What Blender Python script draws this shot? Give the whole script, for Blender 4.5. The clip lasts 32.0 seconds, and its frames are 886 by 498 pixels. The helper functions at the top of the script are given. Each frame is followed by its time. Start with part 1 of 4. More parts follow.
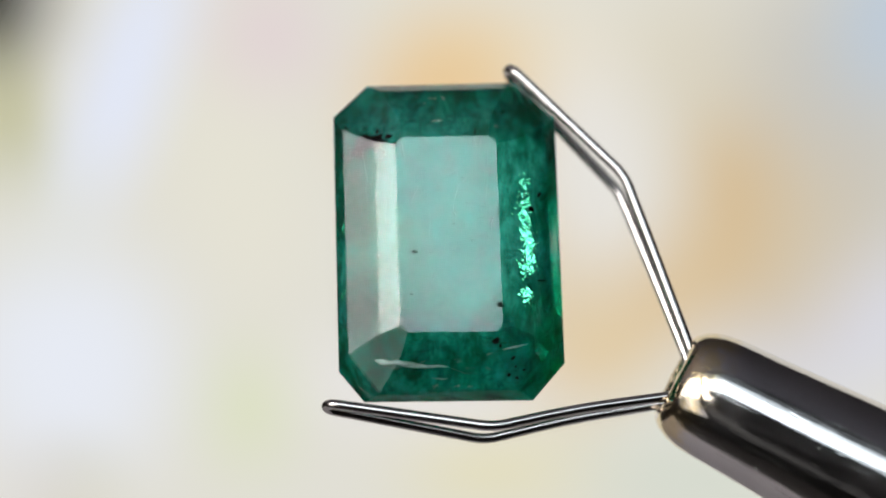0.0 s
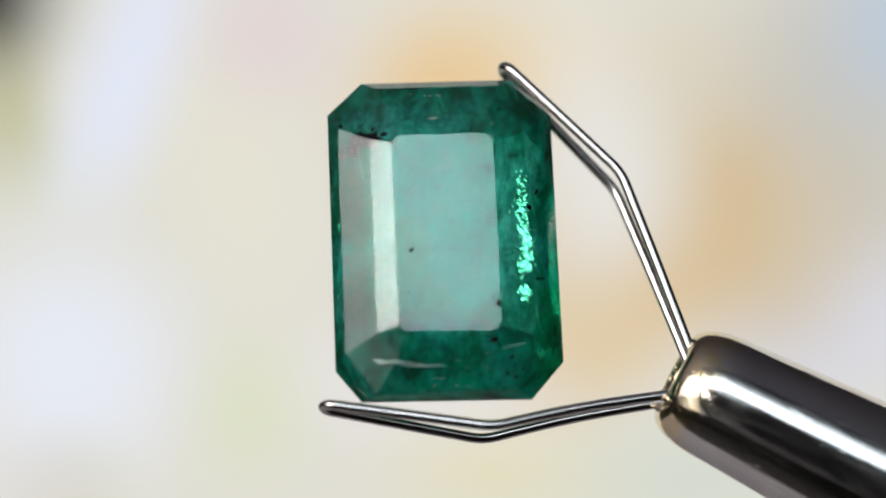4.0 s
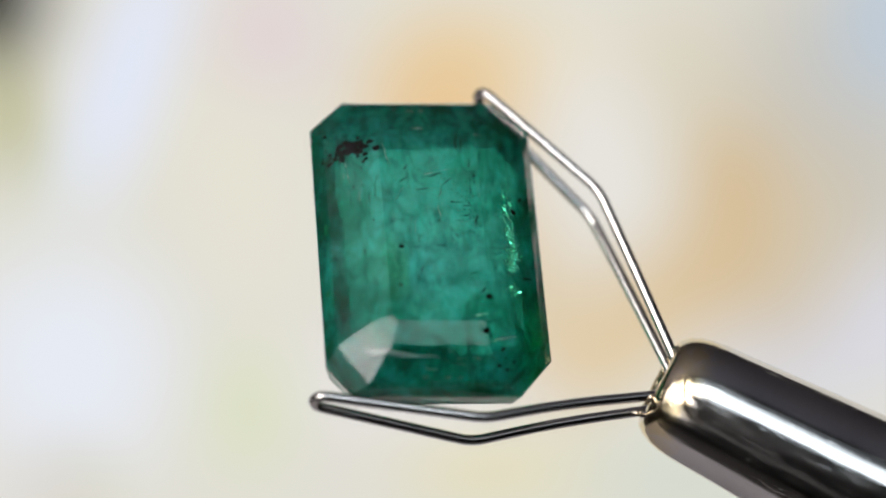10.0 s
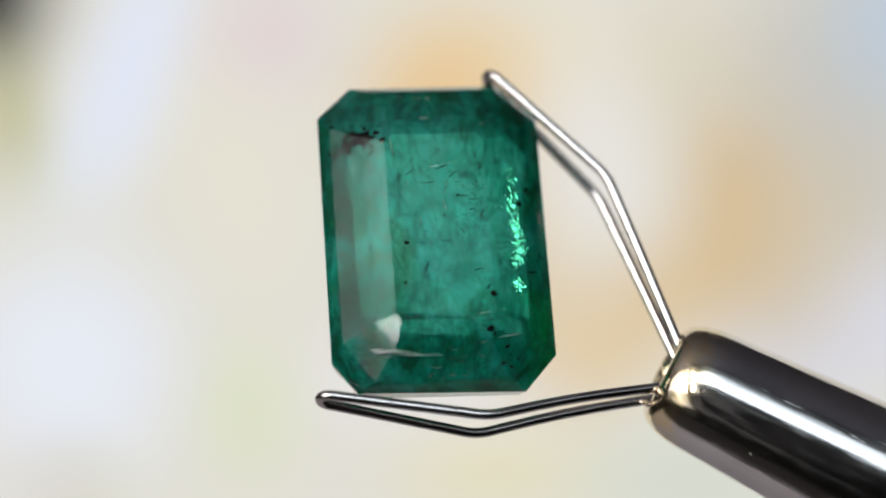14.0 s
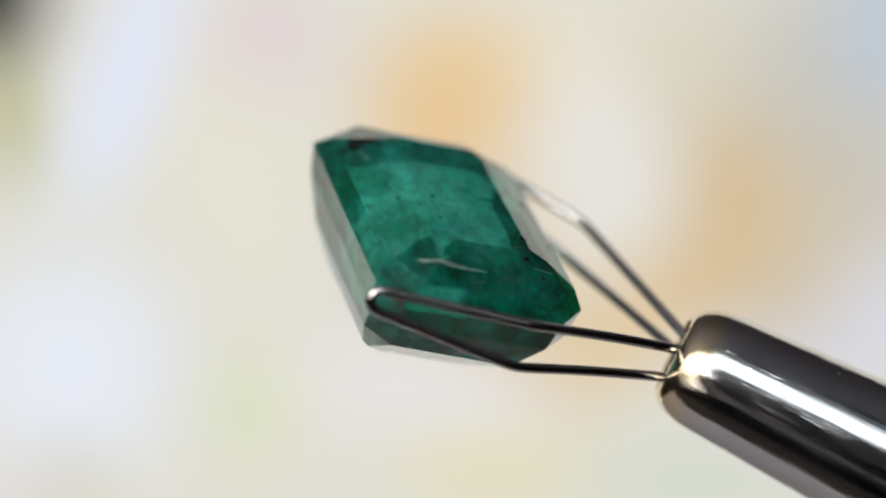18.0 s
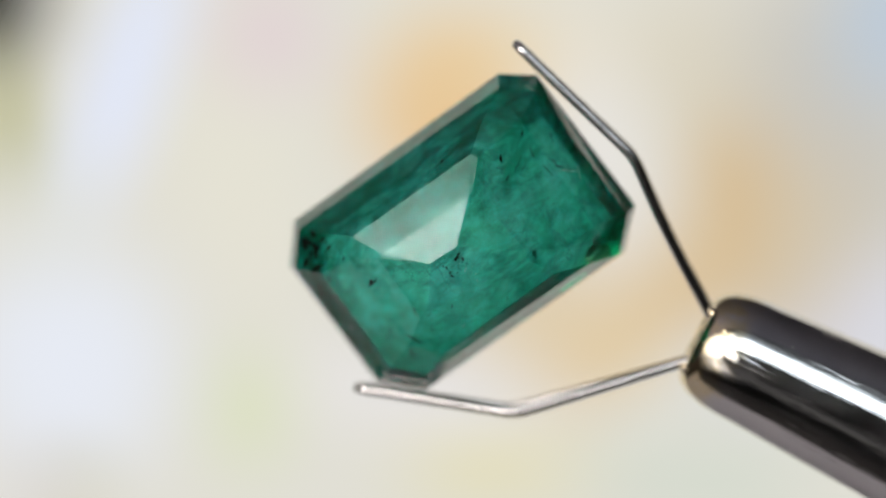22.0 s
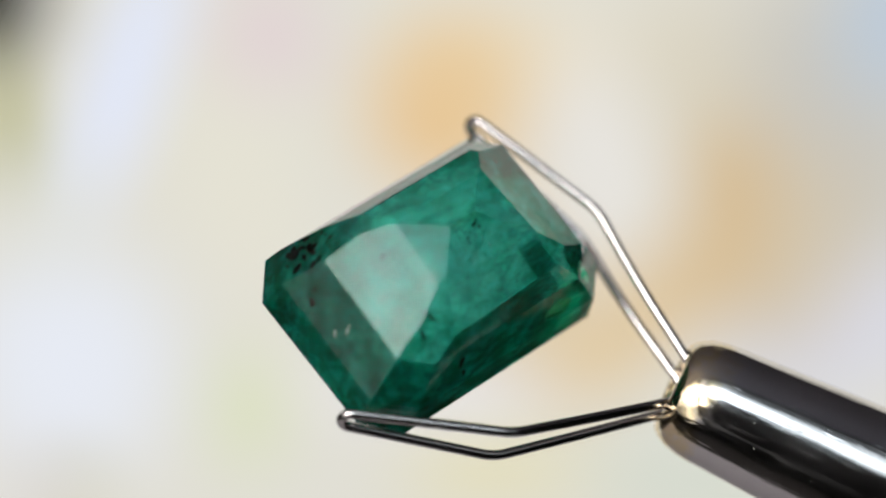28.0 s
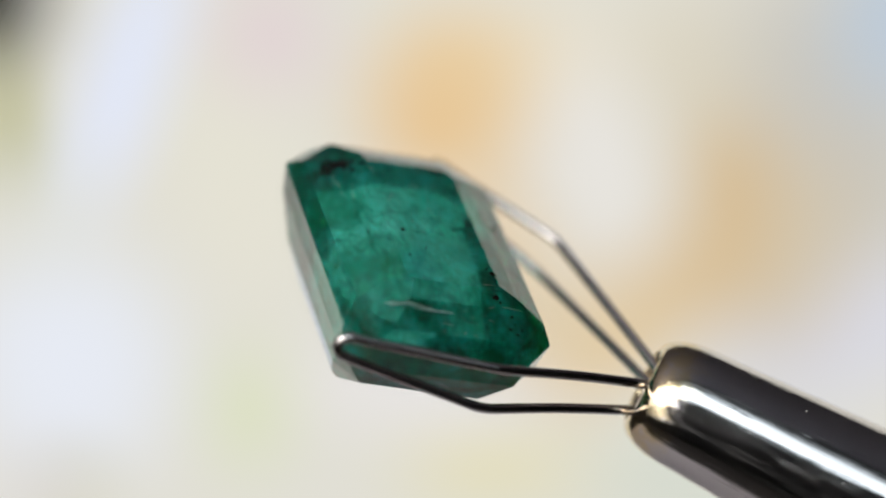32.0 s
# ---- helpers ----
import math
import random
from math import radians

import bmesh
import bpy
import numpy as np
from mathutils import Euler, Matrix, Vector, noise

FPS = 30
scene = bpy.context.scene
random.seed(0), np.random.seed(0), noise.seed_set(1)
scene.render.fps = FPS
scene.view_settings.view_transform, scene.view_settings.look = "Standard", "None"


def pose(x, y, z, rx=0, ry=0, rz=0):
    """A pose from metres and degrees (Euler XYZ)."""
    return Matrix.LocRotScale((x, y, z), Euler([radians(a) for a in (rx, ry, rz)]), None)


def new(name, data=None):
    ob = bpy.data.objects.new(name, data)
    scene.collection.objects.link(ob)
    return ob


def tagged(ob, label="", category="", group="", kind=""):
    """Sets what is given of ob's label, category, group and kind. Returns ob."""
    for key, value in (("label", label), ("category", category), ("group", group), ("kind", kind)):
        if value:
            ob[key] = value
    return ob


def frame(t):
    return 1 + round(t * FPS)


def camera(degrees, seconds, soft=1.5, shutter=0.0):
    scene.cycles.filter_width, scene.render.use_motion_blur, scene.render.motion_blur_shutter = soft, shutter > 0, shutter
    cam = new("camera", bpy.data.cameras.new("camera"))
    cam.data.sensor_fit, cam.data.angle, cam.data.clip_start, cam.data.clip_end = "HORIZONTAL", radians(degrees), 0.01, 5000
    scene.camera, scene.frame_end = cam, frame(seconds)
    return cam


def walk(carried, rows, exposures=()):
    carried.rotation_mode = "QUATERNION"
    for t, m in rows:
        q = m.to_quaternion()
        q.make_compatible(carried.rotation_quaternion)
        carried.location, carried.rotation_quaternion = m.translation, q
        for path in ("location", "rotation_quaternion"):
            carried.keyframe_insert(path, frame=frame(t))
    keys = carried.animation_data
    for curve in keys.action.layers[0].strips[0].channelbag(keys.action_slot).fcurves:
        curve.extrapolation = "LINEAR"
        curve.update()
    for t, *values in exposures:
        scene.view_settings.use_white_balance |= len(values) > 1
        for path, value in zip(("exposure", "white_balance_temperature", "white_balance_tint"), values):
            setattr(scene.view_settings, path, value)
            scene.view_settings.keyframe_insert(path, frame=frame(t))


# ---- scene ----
D = 0.1344                      # lens to the stone
H = 1.15                        # height of the lens over the floor
cam = camera(14.0, 32.0, soft=1.9)
cam.data.dof.use_dof = True
cam.data.dof.focus_distance = D - 0.002
cam.data.dof.aperture_fstop = 19.0
walk(cam, [(0.0, pose(0, -D, H, 90, 0, 0)), (32.0, pose(0, -D, H, 90, 0, 0))])

# ---- world and light ----
world = bpy.data.worlds.new("room_air")
world.use_nodes = True
world.node_tree.nodes["Background"].inputs[0].default_value = (0.5, 0.52, 0.55, 1)
world.node_tree.nodes["Background"].inputs[1].default_value = 0.1
scene.world = world
scene.view_settings.exposure = 0.0


# ---- node helpers ----
class Nodes:
    """A short way to write node trees."""

    def __init__(self, name):
        self.mat = bpy.data.materials.new(name)
        self.mat.use_nodes = True
        self.tree = self.mat.node_tree
        self.tree.nodes.clear()
        self.out = self.tree.nodes.new("ShaderNodeOutputMaterial")

    def add(self, kind, values=None, operation="", data_type="", vector_type=""):
        n = self.tree.nodes.new(kind)
        if operation:
            n.operation = operation
        if data_type:
            n.data_type = data_type
        if vector_type:
            n.vector_type = vector_type
        for k, v in (values or {}).items():
            self.put(n, k, v)
        return n

    def put(self, n, k, v):
        if isinstance(v, bpy.types.NodeSocket):
            self.tree.links.new(v, n.inputs[k])
        elif isinstance(v, bpy.types.Node):
            self.tree.links.new(v.outputs[0], n.inputs[k])
        else:
            n.inputs[k].default_value = v

    def done(self, shader):
        self.tree.links.new(shader.outputs[0], self.out.inputs[0])
        return self.mat


def srgb(r, g, b):
    f = [(v / 255) / 12.92 if v / 255 < 0.04045 else ((v / 255 + 0.055) / 1.055) ** 2.4 for v in (r, g, b)]
    return (*f, 1.0)


def plaster(name, colour):
    n = Nodes(name)
    co = n.add("ShaderNodeTexCoord").outputs["Object"]
    big = n.add("ShaderNodeTexNoise", {"Vector": co, "Scale": 1.7, "Detail": 4.0})
    fine = n.add("ShaderNodeTexNoise", {"Vector": co, "Scale": 140.0, "Detail": 3.0})
    mix = n.add("ShaderNodeMix", {"Factor": big.outputs["Fac"], 6: colour, 7: tuple(0.8 * c for c in colour[:3]) + (1,)}, data_type="RGBA")
    bump = n.add("ShaderNodeBump", {"Height": fine.outputs["Fac"], "Strength": 0.15, "Distance": 0.002})
    return n.done(n.add("ShaderNodeBsdfPrincipled", {"Base Color": mix.outputs[2], "Roughness": 0.85, "Normal": bump}))


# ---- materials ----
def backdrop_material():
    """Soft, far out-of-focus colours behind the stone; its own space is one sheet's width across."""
    n = Nodes("blurred_backdrop")
    co = n.add("ShaderNodeTexCoord").outputs["Object"]
    sway = n.add("ShaderNodeTexNoise", {"Vector": co, "Scale": 3.0, "Detail": 1.0})
    off = n.add("ShaderNodeVectorMath", {0: sway.outputs["Color"], 1: (0.5, 0.5, 0.5)}, operation="SUBTRACT")
    off = n.add("ShaderNodeVectorMath", {0: off, "Scale": 0.05}, operation="SCALE")
    co = n.add("ShaderNodeVectorMath", {0: co, 1: off}, operation="ADD").outputs[0]
    state = {"c": None}

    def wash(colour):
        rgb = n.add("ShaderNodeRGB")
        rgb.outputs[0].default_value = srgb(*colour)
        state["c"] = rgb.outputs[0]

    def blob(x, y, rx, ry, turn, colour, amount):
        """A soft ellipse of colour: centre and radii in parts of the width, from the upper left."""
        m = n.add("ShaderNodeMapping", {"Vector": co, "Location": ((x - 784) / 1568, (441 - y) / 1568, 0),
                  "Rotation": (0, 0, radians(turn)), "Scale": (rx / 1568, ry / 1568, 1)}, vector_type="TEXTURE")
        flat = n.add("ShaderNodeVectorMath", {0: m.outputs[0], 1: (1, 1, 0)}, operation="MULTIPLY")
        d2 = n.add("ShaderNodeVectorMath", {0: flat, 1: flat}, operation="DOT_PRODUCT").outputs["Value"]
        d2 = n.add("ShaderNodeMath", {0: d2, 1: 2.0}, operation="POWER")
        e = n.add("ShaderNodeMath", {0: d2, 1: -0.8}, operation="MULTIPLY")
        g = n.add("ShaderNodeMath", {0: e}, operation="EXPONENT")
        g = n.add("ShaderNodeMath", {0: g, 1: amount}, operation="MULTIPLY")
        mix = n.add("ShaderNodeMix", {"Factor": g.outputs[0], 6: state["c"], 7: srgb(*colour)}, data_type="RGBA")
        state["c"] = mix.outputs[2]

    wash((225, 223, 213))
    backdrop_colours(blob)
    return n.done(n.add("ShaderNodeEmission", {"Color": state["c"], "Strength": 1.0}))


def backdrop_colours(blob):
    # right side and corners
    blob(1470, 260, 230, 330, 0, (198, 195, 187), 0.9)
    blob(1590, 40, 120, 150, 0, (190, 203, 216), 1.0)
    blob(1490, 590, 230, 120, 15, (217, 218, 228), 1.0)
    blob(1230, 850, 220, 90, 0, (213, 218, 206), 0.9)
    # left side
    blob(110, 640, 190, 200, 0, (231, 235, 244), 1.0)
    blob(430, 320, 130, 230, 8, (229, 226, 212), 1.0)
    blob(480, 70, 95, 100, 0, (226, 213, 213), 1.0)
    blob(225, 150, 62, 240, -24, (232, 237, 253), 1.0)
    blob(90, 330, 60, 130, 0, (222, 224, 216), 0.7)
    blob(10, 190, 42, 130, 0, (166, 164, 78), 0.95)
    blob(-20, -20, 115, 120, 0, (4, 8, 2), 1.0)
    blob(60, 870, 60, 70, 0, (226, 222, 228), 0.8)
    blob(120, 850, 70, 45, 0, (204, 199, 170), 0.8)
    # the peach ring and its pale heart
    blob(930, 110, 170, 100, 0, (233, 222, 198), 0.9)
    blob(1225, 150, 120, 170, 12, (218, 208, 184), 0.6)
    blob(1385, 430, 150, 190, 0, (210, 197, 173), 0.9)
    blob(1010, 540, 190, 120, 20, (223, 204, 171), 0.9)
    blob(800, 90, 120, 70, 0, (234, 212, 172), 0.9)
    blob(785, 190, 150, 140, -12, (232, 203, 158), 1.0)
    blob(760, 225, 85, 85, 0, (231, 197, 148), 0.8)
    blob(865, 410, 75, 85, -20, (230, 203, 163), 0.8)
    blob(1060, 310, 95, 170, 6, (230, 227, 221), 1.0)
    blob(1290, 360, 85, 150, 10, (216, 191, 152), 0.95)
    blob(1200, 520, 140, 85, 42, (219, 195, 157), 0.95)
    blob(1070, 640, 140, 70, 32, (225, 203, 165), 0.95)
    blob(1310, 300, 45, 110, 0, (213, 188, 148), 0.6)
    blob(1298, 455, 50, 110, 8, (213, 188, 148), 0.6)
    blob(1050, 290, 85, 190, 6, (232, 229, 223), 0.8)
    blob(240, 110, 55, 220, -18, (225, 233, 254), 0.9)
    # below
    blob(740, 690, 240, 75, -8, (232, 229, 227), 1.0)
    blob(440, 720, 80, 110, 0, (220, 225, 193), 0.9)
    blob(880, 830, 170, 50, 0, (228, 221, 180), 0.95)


def steel_material(name, tone, rough, soldered=False):
    """Polished steel with a faint lengthwise grain, smears and scratches; the part's own X runs along it."""
    n = Nodes(name)
    co = n.add("ShaderNodeTexCoord").outputs["Object"]
    smear = n.add("ShaderNodeTexNoise", {"Vector": co, "Scale": 420.0, "Detail": 5.0, "Roughness": 0.6})
    along = n.add("ShaderNodeMapping", {"Vector": co, "Scale": (0.012, 1.0, 1.0)})
    grain = n.add("ShaderNodeTexNoise", {"Vector": along.outputs[0], "Scale": 7500.0, "Detail": 3.0})
    skew = n.add("ShaderNodeMapping", {"Vector": co, "Rotation": (0.9, 0.25, 0.3), "Scale": (0.08, 1.0, 1.0)})
    nick = n.add("ShaderNodeTexNoise", {"Vector": skew.outputs[0], "Scale": 5200.0, "Detail": 2.0})
    nick = n.add("ShaderNodeMapRange", {"Value": nick.outputs["Fac"], "From Min": 0.66, "From Max": 0.72})
    r = n.add("ShaderNodeMapRange", {"Value": smear.outputs["Fac"], "From Min": 0.35, "From Max": 0.75, "To Min": rough, "To Max": rough + 0.10})
    rub = n.add("ShaderNodeMapRange", {"Value": grain.outputs["Fac"], "From Min": 0.52, "From Max": 0.66, "To Min": 0.0, "To Max": 0.09 if soldered else 0.0})
    r = n.add("ShaderNodeMath", {0: r.outputs[0], 1: rub.outputs[0]}, operation="ADD")
    high = n.add("ShaderNodeMath", {0: nick.outputs[0] if soldered else 0.0, 1: grain.outputs["Fac"]}, operation="ADD")
    mix = n.add("ShaderNodeMix", {"Factor": smear.outputs["Fac"], 6: tone, 7: tuple(0.88 * c for c in tone[:3]) + (1,)}, data_type="RGBA")
    colour = mix.outputs[2]
    if soldered:
        # brassy, uneven metal round the mouth of the barrel
        lump = n.add("ShaderNodeTexNoise", {"Vector": co, "Scale": 1500.0, "Detail": 4.0, "Roughness": 0.6})
        x = n.add("ShaderNodeSeparateXYZ", {"Vector": co}).outputs[0]
        near = n.add("ShaderNodeMapRange", {"Value": x, "From Min": 0.0003, "From Max": 0.0026, "To Min": 1.0, "To Max": 0.0})
        where = n.add("ShaderNodeMath", {0: lump.outputs["Fac"], 1: near.outputs[0]}, operation="MULTIPLY")
        gold = n.add("ShaderNodeMapRange", {"Value": where, "From Min": 0.24, "From Max": 0.50})
        mix = n.add("ShaderNodeMix", {"Factor": gold.outputs[0], 6: colour, 7: (0.78, 0.64, 0.42, 1)}, data_type="RGBA")
        colour = mix.outputs[2]
        rise = n.add("ShaderNodeMath", {0: where, 1: 2.5}, operation="MULTIPLY")
        high = n.add("ShaderNodeMath", {0: high, 1: rise}, operation="ADD")
    metal = n.add("ShaderNodeBsdfPrincipled", {"Base Color": colour, "Metallic": 1.0, "Roughness": r.outputs[0]})
    if soldered:
        n.put(metal, "Normal", n.add("ShaderNodeBump", {"Height": high.outputs[0], "Strength": 0.2, "Distance": 0.00002}))
    return n.done(metal)


def emerald_material():
    """The polished skin of the stone: sharp gloss over clear, slightly soft refraction."""
    n = Nodes("emerald_skin")
    co = n.add("ShaderNodeTexCoord").outputs["Object"]
    fine = n.add("ShaderNodeTexNoise", {"Vector": co, "Scale": 900.0, "Detail": 4.0})
    r = n.add("ShaderNodeMapRange", {"Value": fine.outputs["Fac"], "From Min": 0.35, "From Max": 0.7, "To Min": 0.025, "To Max": 0.07})
    clear = n.add("ShaderNodeBsdfRefraction", {"Color": (0.97, 1.0, 0.99, 1), "Roughness": r.outputs[0], "IOR": 1.57})
    gloss = n.add("ShaderNodeBsdfGlossy", {"Color": (1, 1, 1, 1), "Roughness": 0.012})
    fres = n.add("ShaderNodeFresnel", {"IOR": 1.57})
    return n.done(n.add("ShaderNodeMixShader", {0: fres.outputs[0], 1: clear, 2: gloss}))


def heart_material():
    """The green, cloudy crystal under the skin: it colours what passes and scatters some of it."""
    n = Nodes("emerald_heart")
    co = n.add("ShaderNodeTexCoord").outputs["Object"]

    def ridge(scale, stretch, width, detail=3.0):
        """Thin wandering lines, 1 on the line."""
        m = n.add("ShaderNodeMapping", {"Vector": co, "Scale": stretch})
        f = n.add("ShaderNodeTexNoise", {"Vector": m.outputs[0], "Scale": scale, "Detail": detail, "Roughness": 0.6})
        d = n.add("ShaderNodeMath", {0: f.outputs["Fac"], 1: 0.5}, operation="SUBTRACT")
        d = n.add("ShaderNodeMath", {0: d}, operation="ABSOLUTE")
        return n.add("ShaderNodeMapRange", {"Value": d, "From Min": 0.0, "From Max": width, "To Min": 1.0, "To Max": 0.0}).outputs[0]

    long = n.add("ShaderNodeMapping", {"Vector": co, "Scale": (1.0, 0.55, 1.0)})
    cloud = n.add("ShaderNodeTexNoise", {"Vector": long.outputs[0], "Scale": 1100.0, "Detail": 8.0, "Roughness": 0.68})
    wide = n.add("ShaderNodeTexNoise", {"Vector": co, "Scale": 400.0, "Detail": 4.0})
    # light coming up through the stone's middle, put into its colour:
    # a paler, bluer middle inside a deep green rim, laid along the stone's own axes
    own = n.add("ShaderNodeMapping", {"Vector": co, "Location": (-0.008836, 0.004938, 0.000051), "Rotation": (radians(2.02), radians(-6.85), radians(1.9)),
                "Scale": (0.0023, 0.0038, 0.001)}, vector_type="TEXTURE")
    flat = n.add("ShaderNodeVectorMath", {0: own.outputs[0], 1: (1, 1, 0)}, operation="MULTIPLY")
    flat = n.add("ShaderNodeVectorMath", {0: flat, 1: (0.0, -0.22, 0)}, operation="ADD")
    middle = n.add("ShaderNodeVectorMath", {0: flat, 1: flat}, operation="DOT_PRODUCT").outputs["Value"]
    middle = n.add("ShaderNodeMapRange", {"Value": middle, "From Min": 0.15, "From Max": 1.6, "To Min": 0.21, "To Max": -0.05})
    hang = n.add("ShaderNodeMapping", {"Vector": co, "Scale": (1.3, 0.6, 1.3)})
    curtain = n.add("ShaderNodeTexNoise", {"Vector": hang.outputs[0], "Scale": 900.0, "Detail": 6.0, "Roughness": 0.7, "Distortion": 0.9})
    both = n.add("ShaderNodeMath", {0: cloud.outputs["Fac"], 1: curtain.outputs["Fac"]}, operation="ADD")
    milk = n.add("ShaderNodeMapRange", {"Value": both.outputs[0], "From Min": 0.82, "From Max": 1.2, "To Min": 0.26, "To Max": 0.58})
    patch = n.add("ShaderNodeMath", {0: wide.outputs["Fac"], 1: cloud.outputs["Fac"]}, operation="ADD")
    patch = n.add("ShaderNodeMath", {0: patch.outputs[0], 1: curtain.outputs["Fac"]}, operation="ADD")
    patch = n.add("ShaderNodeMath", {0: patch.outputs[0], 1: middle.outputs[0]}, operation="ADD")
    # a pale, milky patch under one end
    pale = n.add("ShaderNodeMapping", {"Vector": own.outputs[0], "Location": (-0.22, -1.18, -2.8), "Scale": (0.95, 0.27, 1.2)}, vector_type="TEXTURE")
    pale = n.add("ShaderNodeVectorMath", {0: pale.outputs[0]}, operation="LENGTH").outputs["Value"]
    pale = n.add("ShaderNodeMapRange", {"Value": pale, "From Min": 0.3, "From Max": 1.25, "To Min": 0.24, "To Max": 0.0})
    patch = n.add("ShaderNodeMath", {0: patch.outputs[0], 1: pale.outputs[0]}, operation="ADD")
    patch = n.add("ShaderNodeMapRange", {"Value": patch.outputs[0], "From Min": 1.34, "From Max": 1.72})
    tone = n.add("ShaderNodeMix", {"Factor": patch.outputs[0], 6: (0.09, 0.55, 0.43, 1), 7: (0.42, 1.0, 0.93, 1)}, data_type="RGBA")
    fissure = n.add("ShaderNodeMath", {0: ridge(480.0, (0.6, 1.5, 1.0), 0.009, 2.5), 1: ridge(560.0, (1.6, 0.4, 1.0), 0.008, 2.5)}, operation="MAXIMUM")
    # a web of soft cell walls
    warp = n.add("ShaderNodeVectorMath", {0: cloud.outputs["Color"], "Scale": 0.0009}, operation="SCALE")
    bent = n.add("ShaderNodeVectorMath", {0: co, 1: warp}, operation="ADD")
    web = n.add("ShaderNodeTexVoronoi", {"Vector": bent, "Scale": 950.0})
    web.feature = "DISTANCE_TO_EDGE"
    web = n.add("ShaderNodeMapRange", {"Value": web.outputs["Distance"], "From Min": 0.0, "From Max": 0.16, "To Min": 0.6, "To Max": 0.0})
    fissure = n.add("ShaderNodeMath", {0: fissure.outputs[0], 1: web.outputs[0]}, operation="MAXIMUM")
    where = n.add("ShaderNodeMapRange", {"Value": wide.outputs["Fac"], "From Min": 0.44, "From Max": 0.56, "To Min": 0.0, "To Max": 0.55})
    fissure = n.add("ShaderNodeMath", {0: fissure, 1: where.outputs[0]}, operation="MULTIPLY")
    tone = n.add("ShaderNodeMix", {"Factor": fissure.outputs[0], 6: tone.outputs[2], 7: (0.02, 0.16, 0.12, 1)}, data_type="RGBA")
    # one corner is clear and vivid, standing in for light glowing through it
    end = n.add("ShaderNodeMapping", {"Vector": own.outputs[0], "Location": (1.52, -0.90, -0.9), "Scale": (0.50, 0.48, 2.4)}, vector_type="TEXTURE")
    end = n.add("ShaderNodeVectorMath", {0: end.outputs[0]}, operation="LENGTH").outputs["Value"]
    end = n.add("ShaderNodeMapRange", {"Value": end, "From Min": 0.5, "From Max": 1.2, "To Min": 1.0, "To Max": 0.0})
    tone = n.add("ShaderNodeMix", {"Factor": end.outputs[0], 6: tone.outputs[2], 7: (0.34, 1.0, 0.74, 1)}, data_type="RGBA")
    thinned = n.add("ShaderNodeMath", {0: end.outputs[0], 1: -0.36, 2: milk.outputs[0]}, operation="MULTIPLY_ADD")
    clear = n.add("ShaderNodeBsdfTransparent", {"Color": tone.outputs[2]})
    body = n.add("ShaderNodeMix", {"Factor": patch.outputs[0], 6: (0.014, 0.29, 0.195, 1), 7: (0.055, 0.57, 0.48, 1)}, data_type="RGBA")
    body = n.add("ShaderNodeMix", {"Factor": fissure.outputs[0], 6: body.outputs[2], 7: (0.006, 0.06, 0.045, 1)}, data_type="RGBA")
    body = n.add("ShaderNodeMix", {"Factor": end.outputs[0], 6: body.outputs[2], 7: (0.05, 0.78, 0.46, 1)}, data_type="RGBA")
    soft = n.add("ShaderNodeBsdfPrincipled", {"Base Color": body.outputs[2], "Roughness": 1.0, "Specular IOR Level": 0.0,
                 "Subsurface Weight": 1.0, "Subsurface Radius": (0.25, 1.0, 0.8), "Subsurface Scale": 0.0012})
    return n.done(n.add("ShaderNodeMixShader", {0: thinned.outputs[0], 1: clear, 2: soft}))


def veil_material(name="healed_crack", colour=(0.22, 0.62, 0.56, 1), most=0.5, none=0.45, full=0.72):
    """Thin healed cracks inside the crystal."""
    n = Nodes(name)
    co = n.add("ShaderNodeTexCoord").outputs["Object"]
    cloud = n.add("ShaderNodeTexNoise", {"Vector": co, "Scale": 1900.0, "Detail": 6.0, "Roughness": 0.7})
    keep = n.add("ShaderNodeMapRange", {"Value": cloud.outputs["Fac"], "From Min": none, "From Max": full, "To Min": 0.0, "To Max": most})
    thin = n.add("ShaderNodeBsdfTransparent", {"Color": (1, 1, 1, 1)})
    pale = n.add("ShaderNodeBsdfDiffuse", {"Color": colour})
    back = n.add("ShaderNodeBsdfTranslucent", {"Color": colour})
    both = n.add("ShaderNodeMixShader", {0: 0.5, 1: pale, 2: back})
    return n.done(n.add("ShaderNodeMixShader", {0: keep.outputs[0], 1: thin, 2: both}))


def glint_material():
    """Glossy green for plates that stand in for light reflected inside the crystal."""
    n = Nodes("green_glint")
    co = n.add("ShaderNodeTexCoord").outputs["Object"]
    long = n.add("ShaderNodeMapping", {"Vector": co, "Scale": (1.0, 0.45, 1.0)})
    cloud = n.add("ShaderNodeTexNoise", {"Vector": long.outputs[0], "Scale": 2400.0, "Detail": 4.0, "Roughness": 0.6})
    keep = n.add("ShaderNodeMapRange", {"Value": cloud.outputs["Fac"], "From Min": 0.30, "From Max": 0.55, "To Min": 0.2, "To Max": 1.0})
    thin = n.add("ShaderNodeBsdfTransparent", {"Color": (0.9, 1, 0.95, 1)})
    shine = n.add("ShaderNodeBsdfGlossy", {"Color": (0.16, 1.0, 0.62, 1), "Roughness": 0.11})
    matt = n.add("ShaderNodeBsdfDiffuse", {"Color": (0.05, 0.95, 0.50, 1)})
    both = n.add("ShaderNodeMixShader", {0: 0.2, 1: shine, 2: matt})
    return n.done(n.add("ShaderNodeMixShader", {0: keep.outputs[0], 1: thin, 2: both}))


